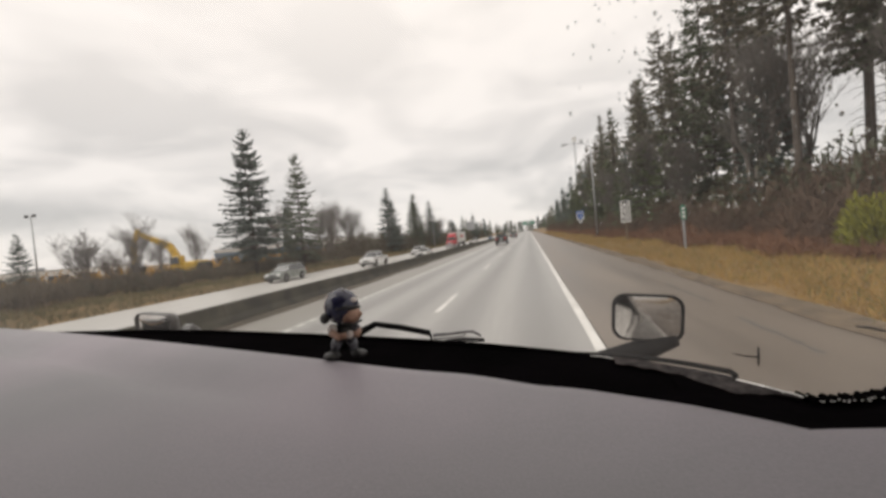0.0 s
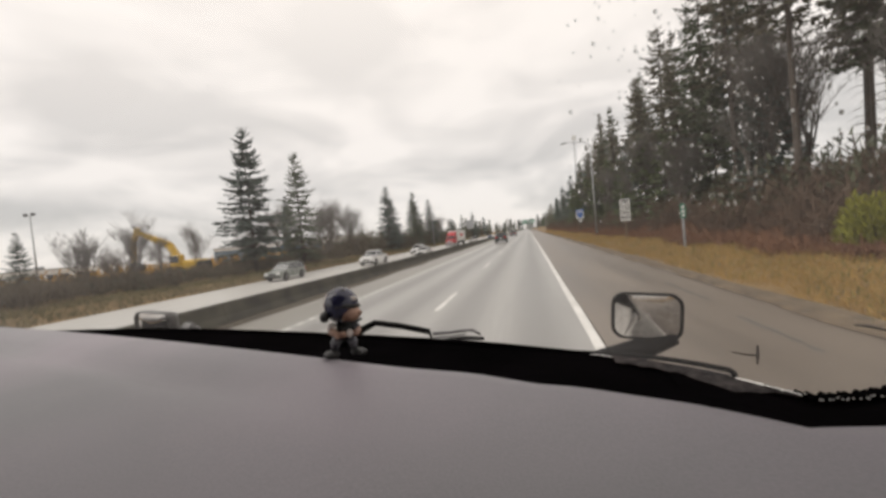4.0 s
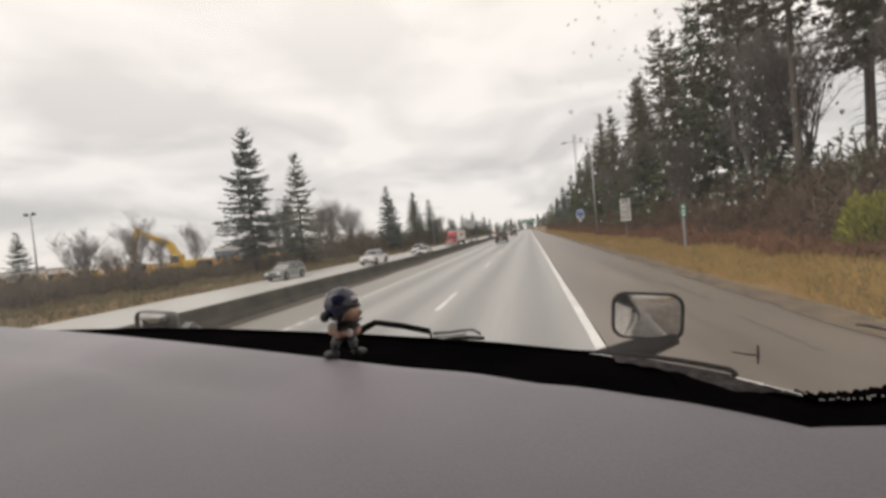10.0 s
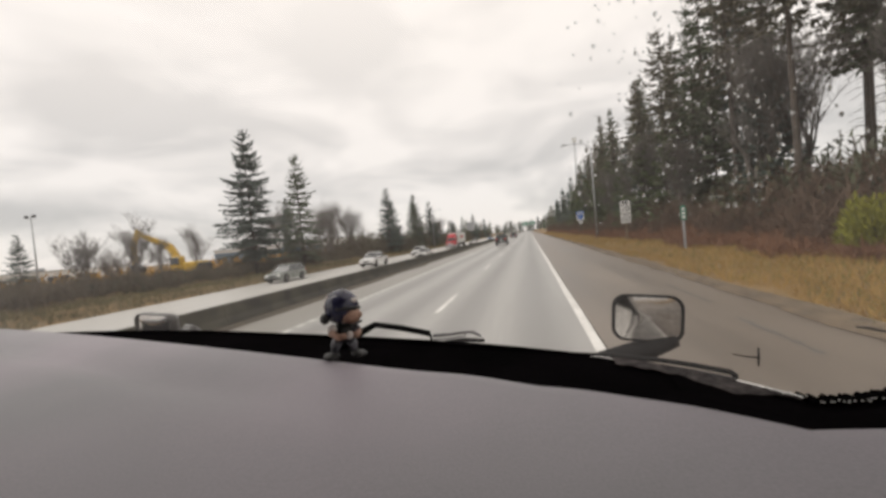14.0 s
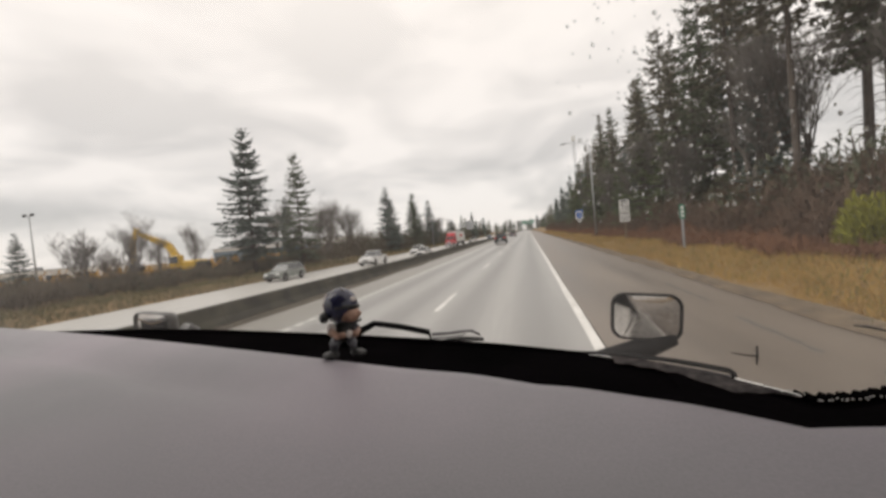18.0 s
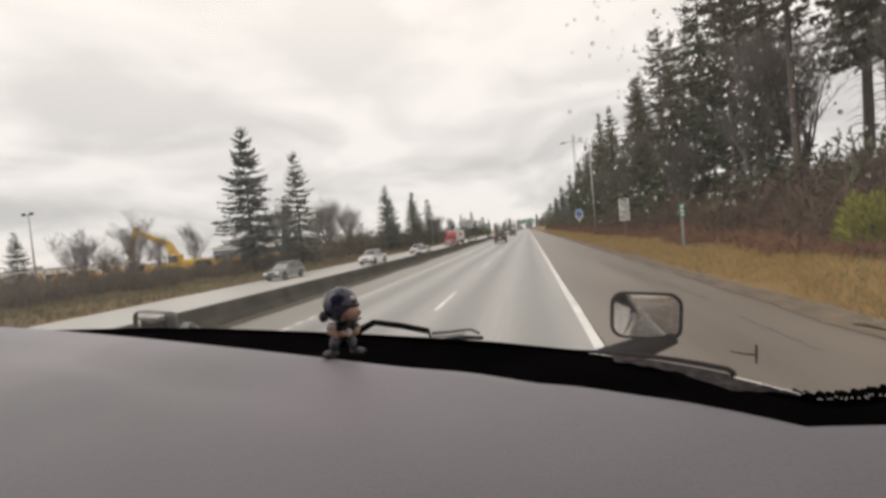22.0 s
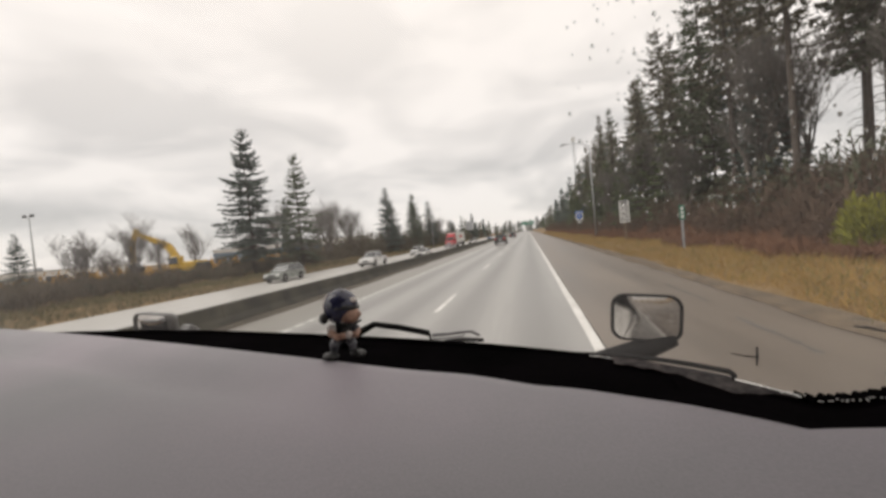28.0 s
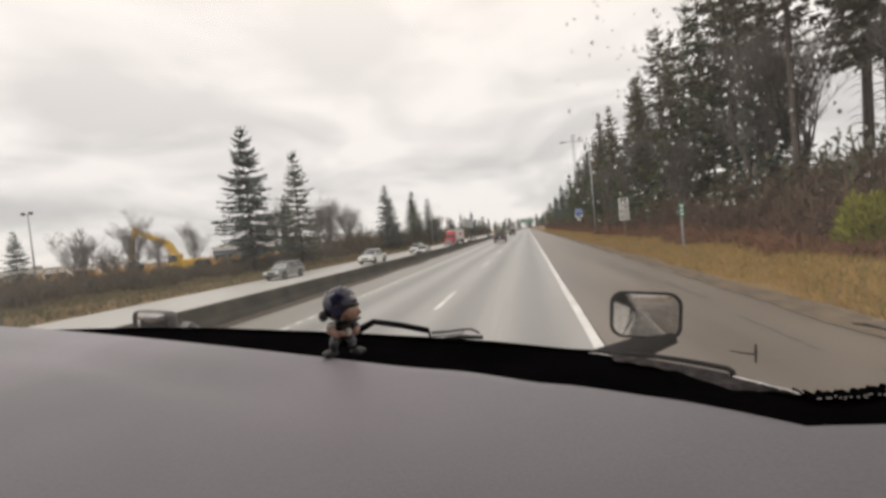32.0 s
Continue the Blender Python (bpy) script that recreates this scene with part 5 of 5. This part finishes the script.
def car(kind, x, y, z, heading, colour, label, group):
    d = CARS[kind]
    root = thing("pickup_truck" if kind == "pickup" else ("suv" if kind == "suv" else "car"), label, "pickup" if kind == "pickup" else "car", group, at=pose(x, y, z, 0, 0, heading))
    p = paint("car_paint_%s" % colour[0], colour[1])
    w, L = d["w"], d["body"]
    fr, re = max(q[0] for q in L), min(q[0] for q in L)
    body = part("body", prism(L, w, 0.10, d["belt"] * 0.6, d["belt"], 0.06), p, root)
    for ay in d["axles"]:
        for s in (-1, 1):
            arch = Geo().loft([[(s * (w / 2 - 0.10 + o), ay + q * math.cos(a * 0.3142), d["r"] + 0.02 + q * math.sin(a * 0.3142)) for a in range(20)] for o, q in ((0.0, d["r"] * 1.18), (0.104, d["r"] * 1.18))])
            part("wheel_arch", arch, M["black"], body)
            wheel(root, s * (w / 2 - 0.08), ay, d["r"], 0.22)
    cab = d["cabin"]
    part("windows", prism(cab, w - 0.16, 0.20, d["belt"], d["roof"], 0.04), M["car_glass"], root, "dark tinted windows")
    ry = [q for q in cab if q[1] > d["belt"] + 0.3]
    y0, y1 = max(q[0] for q in ry), min(q[0] for q in ry)
    part("roof", Geo().box((0, (y0 + y1) / 2, d["roof"] - 0.02), (w - 0.52, y0 - y1 + 0.16, 0.07), 0.03), p, root)
    for s in (-1, 1):
        b0, b1 = s * (w / 2 - 0.09), s * (w / 2 - 0.27)
        for (ya, yb) in ((cab[0][0], cab[1][0]), (cab[3][0], cab[2][0]), ((cab[1][0] + cab[2][0]) / 2,) * 2):
            part("pillar", Geo().tube([(b0, ya, d["belt"]), (b1, yb, d["roof"] - 0.03)], 0.035, 5), p, root)
        part("door_mirror", Geo().box((s * (w / 2 + 0.08), cab[0][0] - 0.28, d["belt"] + 0.08), (0.18, 0.10, 0.13), 0.03), p, root)
        part("headlight", Geo().box((s * (w / 2 - 0.30), fr - 0.10, d["belt"] * 0.72), (0.42, 0.16, 0.15), 0.04), M["lamp_clear"], root, "clear headlight")
        part("tail_light", Geo().box((s * (w / 2 - 0.24), re + 0.05, d["belt"] * 0.88), (0.40, 0.12, 0.17), 0.03), M["lamp_red"], root, "red tail light")
        part("door_handle", Geo().box((s * (w / 2 - 0.02), -0.1, d["belt"] * 0.86), (0.03, 0.18, 0.035), 0.01), M["black"], root)
    part("bumper", Geo().box((0, fr - 0.04, 0.42), (w - 0.12, 0.16, 0.22), 0.05), M["black"], root, "dark front bumper")
    part("bumper", Geo().box((0, re + 0.04, 0.46), (w - 0.12, 0.16, 0.22), 0.05), M["black"], root, "dark rear bumper")
    part("grille", Geo().box((0, fr - 0.02, d["belt"] * 0.66), (w * 0.42, 0.08, 0.18), 0.02), M["black"], root)
    part("licence_plate", Geo().box((0, re - 0.005, d["belt"] * 0.70), (0.31, 0.02, 0.16), 0.005), M["sign_white"], root, "white licence plate")
    part("rear_window", Geo().box((0, cab[3][0] + 0.16, (d["belt"] + d["roof"]) / 2 + 0.02), (w * 0.66, 0.05, 0.38), 0.02, 0, Matrix.Rotation(radians(-28), 3, "X")), M["car_glass"], root)
    if kind == "pickup":
        part("bed", Geo().box((0, -1.95, 1.175), (w - 0.24, 1.55, 0.05), 0.01), M["black"], root, "dark open load bed")
    return root


car("suv", -4.45, 66.0, 0.0, 0, ("dark_green", (0.018, 0.030, 0.030)), "dark green wet SUV driving ahead in the next lane", "traffic ahead")
car("sedan", -4.4, 118.0, 0.0, 0, ("grey", (0.10, 0.10, 0.11)), "dark grey car far ahead in the next lane", "traffic ahead")
car("pickup", -20.4, 50.0, -0.85, 180, ("white", (0.74, 0.74, 0.73)), "white crew-cab pickup coming the other way", "oncoming traffic")
car("suv", -24.3, 36.0, -0.85, 180, ("grey_green", (0.27, 0.29, 0.27)), "grey-green wet estate car passing the other way", "oncoming traffic")
car("sedan", -16.7, 62.0, -0.85, 180, ("silver", (0.50, 0.50, 0.48)), "silver car coming the other way", "oncoming traffic")
car("suv", -20.4, 72.0, -0.85, 180, ("white", (0.74, 0.74, 0.73)), "white SUV coming the other way", "oncoming traffic")
car("sedan", -16.7, 118.0, -0.85, 180, ("pearl", (0.70, 0.69, 0.64)), "pale car coming the other way", "oncoming traffic")
car("suv", -20.4, 150.0, -0.85, 180, ("grey", (0.10, 0.10, 0.11)), "dark grey SUV coming the other way", "oncoming traffic")
car("sedan", -16.7, 175.0, -0.85, 180, ("blue", (0.10, 0.20, 0.34)), "blue car coming the other way", "oncoming traffic")


def semi(x, y, z, heading):
    """Red tractor with a white box trailer; its front faces its own +y."""
    root = thing("semi_truck", "red tractor pulling a white box trailer the other way", "truck", "oncoming traffic", at=pose(x, y, z, 0, 0, heading))
    red = paint("red_truck_paint", (0.42, 0.025, 0.035))
    cabp = [(1.2, 0.75), (1.25, 1.55), (0.55, 1.85), (0.15, 2.75), (-0.5, 3.55), (-2.4, 3.75), (-2.4, 0.75)]
    part("cab", prism(cabp, 2.4, 0.18, 1.6, 3.7, 0.10), red, root, "red sleeper cab")
    part("bonnet", prism([(1.1, 0.75), (3.0, 0.75), (3.1, 1.35), (2.8, 1.62), (1.1, 1.80)], 2.1, 0.25, 0.9, 1.8, 0.12), red, root)
    part("windscreen", Geo().box((0, 0.42, 2.30), (1.95, 0.05, 0.82), 0.03, 0, Matrix.Rotation(radians(24), 3, "X")), M["car_glass"], root)
    part("grille", Geo().box((0, 3.08, 1.10), (1.05, 0.10, 0.62), 0.04), M["rim"], root, "chrome grille")
    part("bumper", Geo().box((0, 3.12, 0.56), (2.3, 0.22, 0.36), 0.08), M["rim"], root, "chrome bumper")
    for s in (-1, 1):
        part("headlight", Geo().box((s * 0.82, 2.98, 1.02), (0.36, 0.22, 0.24), 0.06), M["lamp_clear"], root)
        part("side_window", Geo().box((s * 1.16, -0.25, 2.30), (0.05, 0.85, 0.66), 0.03), M["car_glass"], root)
        part("door_mirror", Geo().box((s * 1.42, 0.55, 2.20), (0.16, 0.10, 0.62), 0.04), M["black"], root)
        part("fuel_tank", Geo().tube([(s * 0.98, -0.5, 0.72), (s * 0.98, -2.2, 0.72)], 0.30, 14), M["rim"], root, "", True)
        wheel(root, s * 1.02, 2.1, 0.50, 0.28)
        for ay in (-3.2, -4.45, -13.4, -14.6):
            wheel(root, s * 0.98, ay, 0.50, 0.50)
    tr = part("trailer", Geo().box((0, -8.9, 2.55), (2.55, 13.4, 2.80), 0.05), M["white_wall"], root, "white ribbed box trailer")
    for k in range(26):
        for s in (-1, 1):
            part("side_rib", Geo().box((s * 1.28, -2.6 - 0.5 * k, 2.55), (0.02, 0.04, 2.6), 0.0), M["white_wall"], tr)
    for s in (-1, 1):
        part("red_band", Geo().box((s * 1.292, -9.0, 2.75), (0.01, 5.0, 0.7), 0.0), M["sign_red"], tr, "red painted band")
    part("chassis", Geo().box((0, -5.8, 0.95), (0.95, 16.5, 0.30), 0.03), M["black"], root)
    part("mudguard", Geo().box((0, -15.4, 0.75), (2.3, 0.04, 0.7), 0.0), M["black"], root)


semi(-20.2, 104.0, -0.85, 180)


# ---- signs, lamps, mast -------------------------------------------------
def shield(w, h):
    """Outline of a highway shield, as (x, z) pairs."""
    return [(-0.5 * w, 0.30 * h), (-0.36 * w, 0.5 * h), (-0.12 * w, 0.44 * h), (0.12 * w, 0.44 * h), (0.36 * w, 0.5 * h), (0.5 * w, 0.30 * h), (0.47 * w, -0.05 * h), (0.30 * w, -0.34 * h), (0.0, -0.5 * h), (-0.30 * w, -0.34 * h), (-0.47 * w, -0.05 * h)]


def sign(x, y, boards, top, label, name="road_sign", turn=0.0, posts=1, post="wood"):
    """boards: middle height, width, height, colour, bars (x, z, w, h, colour), words (text, size, x, z, colour), shields (x, z, w, h, colour)."""
    root = thing(name, label, "sign", at=pose(x, y, ground_z(x, y), 0, 0, turn))
    for k in range(posts):
        px = 0 if posts == 1 else (k - 0.5) * 0.8
        part("post", Geo().box((px, 0.06, top / 2 - 0.2), (0.10, 0.10, top + 0.3), 0.012), M[post], root)
    for cz, w, h, col, bars, words, shields in boards:
        out = rounded(w, h, 0.05, 3)
        b = part("board", Geo().loft([[(px, yy, pz + cz) for px, pz in out] for yy in (-0.012, 0.004)]), M[col], root)
        if col == "sign_white":
            rim = [(sx * (w / 2 - 0.03), sz * (h / 2 - 0.03)) for sx, sz in ((-1, -1), (1, -1), (1, 1), (-1, 1), (-1, -1))]
            part("border", Geo().tube([(px, -0.013, cz + pz) for px, pz in rim], 0.006, 4), M["sign_black"], b)
        for bx, bz, bw, bh, bc in bars:
            part("print_bar", Geo().box((bx, -0.017, cz + bz), (bw, 0.006, bh), 0.0), M[bc], b)
        for sx, sz, sw, sh, sc in shields:
            part("shield", Geo().loft([[(sx + px, yy, cz + sz + pz) for px, pz in shield(sw, sh)] for yy in (-0.020, -0.013)]), M[sc], b)
        for text, size, tx, tz, tc in words:
            lettering(text, size, tx, -0.024, cz + tz, M[tc], b)
    return root


sign(7.6, 34.2, [(2.78, 0.76, 0.95, "sign_white", ((0, 0.36, 0.52, 0.09, "sign_black"), (0, 0.20, 0.40, 0.09, "sign_black")), (("70", 0.62, 0, -0.17, "sign_black"),), ()),
                 (1.88, 0.76, 0.80, "sign_white", ((0, 0.27, 0.52, 0.08, "sign_black"),), (("60", 0.62, 0, -0.10, "sign_black"),), ())], 3.3,
     "white speed limit sign with black figures on a wooden post")
sign(9.0, 74.0, [(3.95, 1.25, 0.42, "sign_blue", ((0, 0, 0.95, 0.14, "sign_white"),), (), ()),
                 (3.15, 1.25, 1.15, "sign_white", (), (("5", 0.66, 0, -0.03, "sign_white"),), ((0, 0, 0.98, 1.0, "sign_blue"),)),
                 (2.22, 0.80, 0.68, "sign_black", (), (("12", 0.42, 0, 0.01, "sign_black"),), ((0, 0, 0.62, 0.60, "sign_white"),))], 4.2,
     "blue and white route shield sign over a small black route plate", posts=2)
sign(7.9, 23.0, [(1.9, 0.26, 0.75, "sign_green", ((0, 0.2, 0.14, 0.14, "sign_white"), (0, -0.02, 0.14, 0.14, "sign_white"), (0, -0.22, 0.14, 0.14, "sign_white")), (), ())], 2.2,
     "small green distance marker with white figures", "marker_post", post="steel")


def street_lamp(x, y, h, reach, label):
    root = thing("street_lamp", label, "street lamp", "street lamps", at=pose(x, y, ground_z(x, y)))
    part("base", Geo().box((0, 0, 0.15), (0.5, 0.5, 0.4), 0.05), M["gravel"], root, "concrete base")
    part("pole", Geo().tube([(0, 0, 0.2), (0, 0, h * 0.5), (0, 0, h)], [0.12, 0.095, 0.07], 10), M["steel"], root, "", True)
    part("arm", Geo().tube([(0, 0, h - 0.1), (reach * 0.3, 0, h + 0.35), (reach, 0, h + 0.5)], [0.05, 0.045, 0.035], 8), M["steel"], root, "", True)
    part("lamp_head", Geo().ball((reach * 1.1, 0, h + 0.47), (0.40, 0.16, 0.10), 14, 8), M["steel"], root, "", True)


street_lamp(8.3, 53.0, 11.5, -2.8, "tall galvanised street lamp beside the forest")
street_lamp(-28.3, 118.0, 11.0, 2.6, "tall galvanised street lamp by the far verge")


def flood_mast(x, y, h):
    root = thing("floodlight_mast", "slim mast with twin floodlights in the distance", "floodlight", "floodlight masts", at=pose(x, y, ground_z(x, y)))
    part("pole", Geo().tube([(0, 0, -0.2), (0, 0, h)], [0.13, 0.07], 8), M["steel"], root, "", True)
    part("crossbar", Geo().box((0, 0, h), (1.5, 0.10, 0.10), 0.02), M["steel"], root)
    for s in (-0.65, 0.65):
        part("floodlight", Geo().box((s, -0.08, h + 0.12), (0.45, 0.30, 0.34), 0.06), M["black"], root)


for x, y, h in ((-62, 39, 10.5), (-90, 92, 9.5), (-86, 118, 9.5), (-84, 142, 9.0)):
    flood_mast(x, y, h)


def gantry(x, y, h, boards, label, reach):
    root = thing("sign_gantry", label, "sign gantry", at=pose(x, y, ground_z(x, y)))
    part("column", Geo().tube([(0, 0, -0.2), (0, 0, h)], [0.24, 0.20], 12), M["steel"], root, "", True)
    for dz in (0.0, -1.2):
        part("beam", Geo().tube([(0, 0, h - 0.3 + dz), (reach, 0, h - 0.3 + dz)], 0.09, 8), M["steel"], root)
    n = max(2, int(abs(reach) / 1.4))
    for k in range(n):
        a, b = reach * k / n, reach * (k + 1) / n
        part("brace", Geo().tube([(a, 0, h - 0.3 - 1.2 * (k % 2)), (b, 0, h - 0.3 - 1.2 * ((k + 1) % 2))], 0.05, 6), M["steel"], root)
    for bx, w, hh, col in boards:
        b = part("board", Geo().loft([[(bx + px, yy, h - 0.9 + pz) for px, pz in rounded(w, hh, 0.15, 3)] for yy in (-0.20, -0.16)]), M[col], root)
        if col == "sign_green":
            for k in range(2):
                part("print_bar", Geo().box((bx, -0.21, h - 0.6 - 0.7 * k), (w * 0.7, 0.02, 0.32), 0.0), M["sign_white"], b)


gantry(-28.5, 168.0, 7.4, ((4.6, 3.0, 3.6, "steel"),), "steel cantilever gantry with the grey back of a large sign", 6.0)
gantry(6.9, 330.0, 8.0, ((-4.0, 4.4, 3.0, "sign_green"), (-9.5, 4.4, 3.0, "sign_green")), "overhead gantry with green direction signs far ahead", -12.5)

mast = thing("radio_mast", "thin lattice radio mast above the distant trees", "mast", at=pose(24.0, 197.0, ground_z(24, 197)))
HM = 41.0
for k in range(3):
    a = k * 2.094
    part("leg", Geo().tube([(1.0 * math.cos(a), 1.0 * math.sin(a), -0.3), (0.35 * math.cos(a), 0.35 * math.sin(a), HM)], [0.10, 0.07], 6), M["steel"], mast)
for j in range(22):
    z = HM * j / 22
    r0, r1 = 1.0 - 0.65 * j / 22, 1.0 - 0.65 * (j + 1) / 22
    for k in range(3):
        a, b = k * 2.094, (k + 1) * 2.094
        part("brace", Geo().tube([(r0 * math.cos(a), r0 * math.sin(a), z), (r1 * math.cos(b), r1 * math.sin(b), z + HM / 22)], 0.035, 4), M["steel"], mast)
for k in range(6):
    a = k * 1.047
    part("antenna_panel", Geo().box((0.8 * math.cos(a), 0.8 * math.sin(a), HM - 1.5), (0.35, 0.35, 2.2), 0.05), M["sign_white"], mast, "white antenna panel")


# ---- distance beyond the oncoming road ----------------------------------
def excavator(x, y, heading, s=1.0):
    root = thing("excavator", "yellow tracked excavator with its boom folded over", "excavator", at=pose(x, y, ground_z(x, y), 0, 0, heading) @ Matrix.Scale(s, 4))
    for sx in (-1.1, 1.1):
        out = [(-1.9, 0.15), (-1.5, 0.0), (1.5, 0.0), (1.9, 0.15), (2.1, 0.5), (1.8, 0.85), (-1.8, 0.85), (-2.1, 0.5)]
        part("track", Geo().loft([[(sx + o, a, b) for a, b in out] for o in (-0.28, 0.28)]), M["black"], root, "muddy black track")
    part("house", Geo().box((0.2, -0.7, 1.75), (2.5, 3.0, 1.3), 0.18), M["yellow"], root)
    part("counterweight", Geo().box((0.2, -2.3, 1.6), (2.5, 0.8, 1.1), 0.25), M["black"], root)
    cabn = part("cab", Geo().box((-0.75, 0.75, 2.35), (0.95, 1.6, 1.7), 0.14), M["yellow"], root)
    part("cab_window", Geo().box((-0.75, 1.56, 2.5), (0.8, 0.04, 1.15), 0.05), M["car_glass"], cabn)
    part("cab_window", Geo().box((-1.235, 0.8, 2.6), (0.04, 1.25, 0.95), 0.05), M["car_glass"], cabn)

    def limb(pts, w, nm):
        g = Geo()
        for (a, ra), (b, rb) in zip(pts[:-1], pts[1:]):
            d = (Vector(b) - Vector(a)).normalized()
            nrm = Vector((0, -d.z, d.y))
            g.hull([Vector(a) + nrm * ra * q + Vector((e * w, 0, 0)) for q in (-1, 1) for e in (-1, 1)] + [Vector(b) + nrm * rb * q + Vector((e * w, 0, 0)) for q in (-1, 1) for e in (-1, 1)])
        return part(nm, g, M["yellow"], root)
    limb([((0.4, 0.9, 1.9), 0.35), ((0.4, 2.6, 4.6), 0.45), ((0.4, 7.4, 6.9), 0.22)], 0.25, "boom")
    limb([((0.4, 7.0, 7.3), 0.30), ((0.4, 7.9, 5.5), 0.32), ((0.4, 8.1, 2.6), 0.18)], 0.20, "stick")
    part("bucket", Geo().hull([(0.4 + e, q[0], q[1]) for e in (-0.55, 0.55) for q in ((7.9, 2.7), (8.3, 2.6), (8.0, 1.4), (7.1, 1.5), (6.9, 2.1))]), M["black"], root, "dark steel bucket")
    part("hydraulic_ram", Geo().tube([(0.4, 1.6, 1.9), (0.4, 3.6, 4.5)], [0.12, 0.07], 8), M["steel"], root)


excavator(-45.0, 45.0, 96, 1.0)


def warehouse(x, y, turn, w, d, h, label, bays, walls):
    root = thing("warehouse", label, "building", "distant buildings", at=pose(x, y, ground_z(x, y) - 0.2, 0, 0, turn))
    part("wall", Geo().box((0, 0, h / 2), (w, d, h), 0.05), M[walls], root)
    part("roof", Geo().box((0, 0, h + 0.12), (w + 0.5, d + 0.5, 0.3), 0.05), M["roof"], root)
    part("parapet", Geo().box((0, -d / 2 - 0.05, h - 0.35), (w + 0.1, 0.12, 0.9), 0.02), M["white_wall"], root)
    for k in range(bays):
        bx = -w / 2 + w * (k + 0.5) / bays
        f = part("window", Geo().box((bx, -d / 2 - 0.02, h * 0.45), (w / bays * 0.78, 0.10, h * 0.42), 0.02), M["steel"], root)
        for q in (-0.25, 0.25):
            part("pane", Geo().box((bx + q * w / bays * 0.74, -d / 2 - 0.075, h * 0.45), (w / bays * 0.34, 0.02, h * 0.36), 0.0), M["dark_glass"], f)
    for k in range(3):
        part("roof_unit", Geo().box((-w * 0.3 + w * 0.28 * k, 0.5, h + 0.75), (2.2, 1.8, 1.0), 0.08), M["steel"], root)


warehouse(-92, 128, 38, 34, 16, 6.0, "low slate-blue warehouse with a band of windows", 9, "blue_wall")
warehouse(-88, 160, 38, 30, 16, 7.5, "long low white warehouse in the distance", 7, "white_wall")
warehouse(-150, 96, 55, 40, 14, 4.5, "low pale shed across the fields", 6, "white_wall")
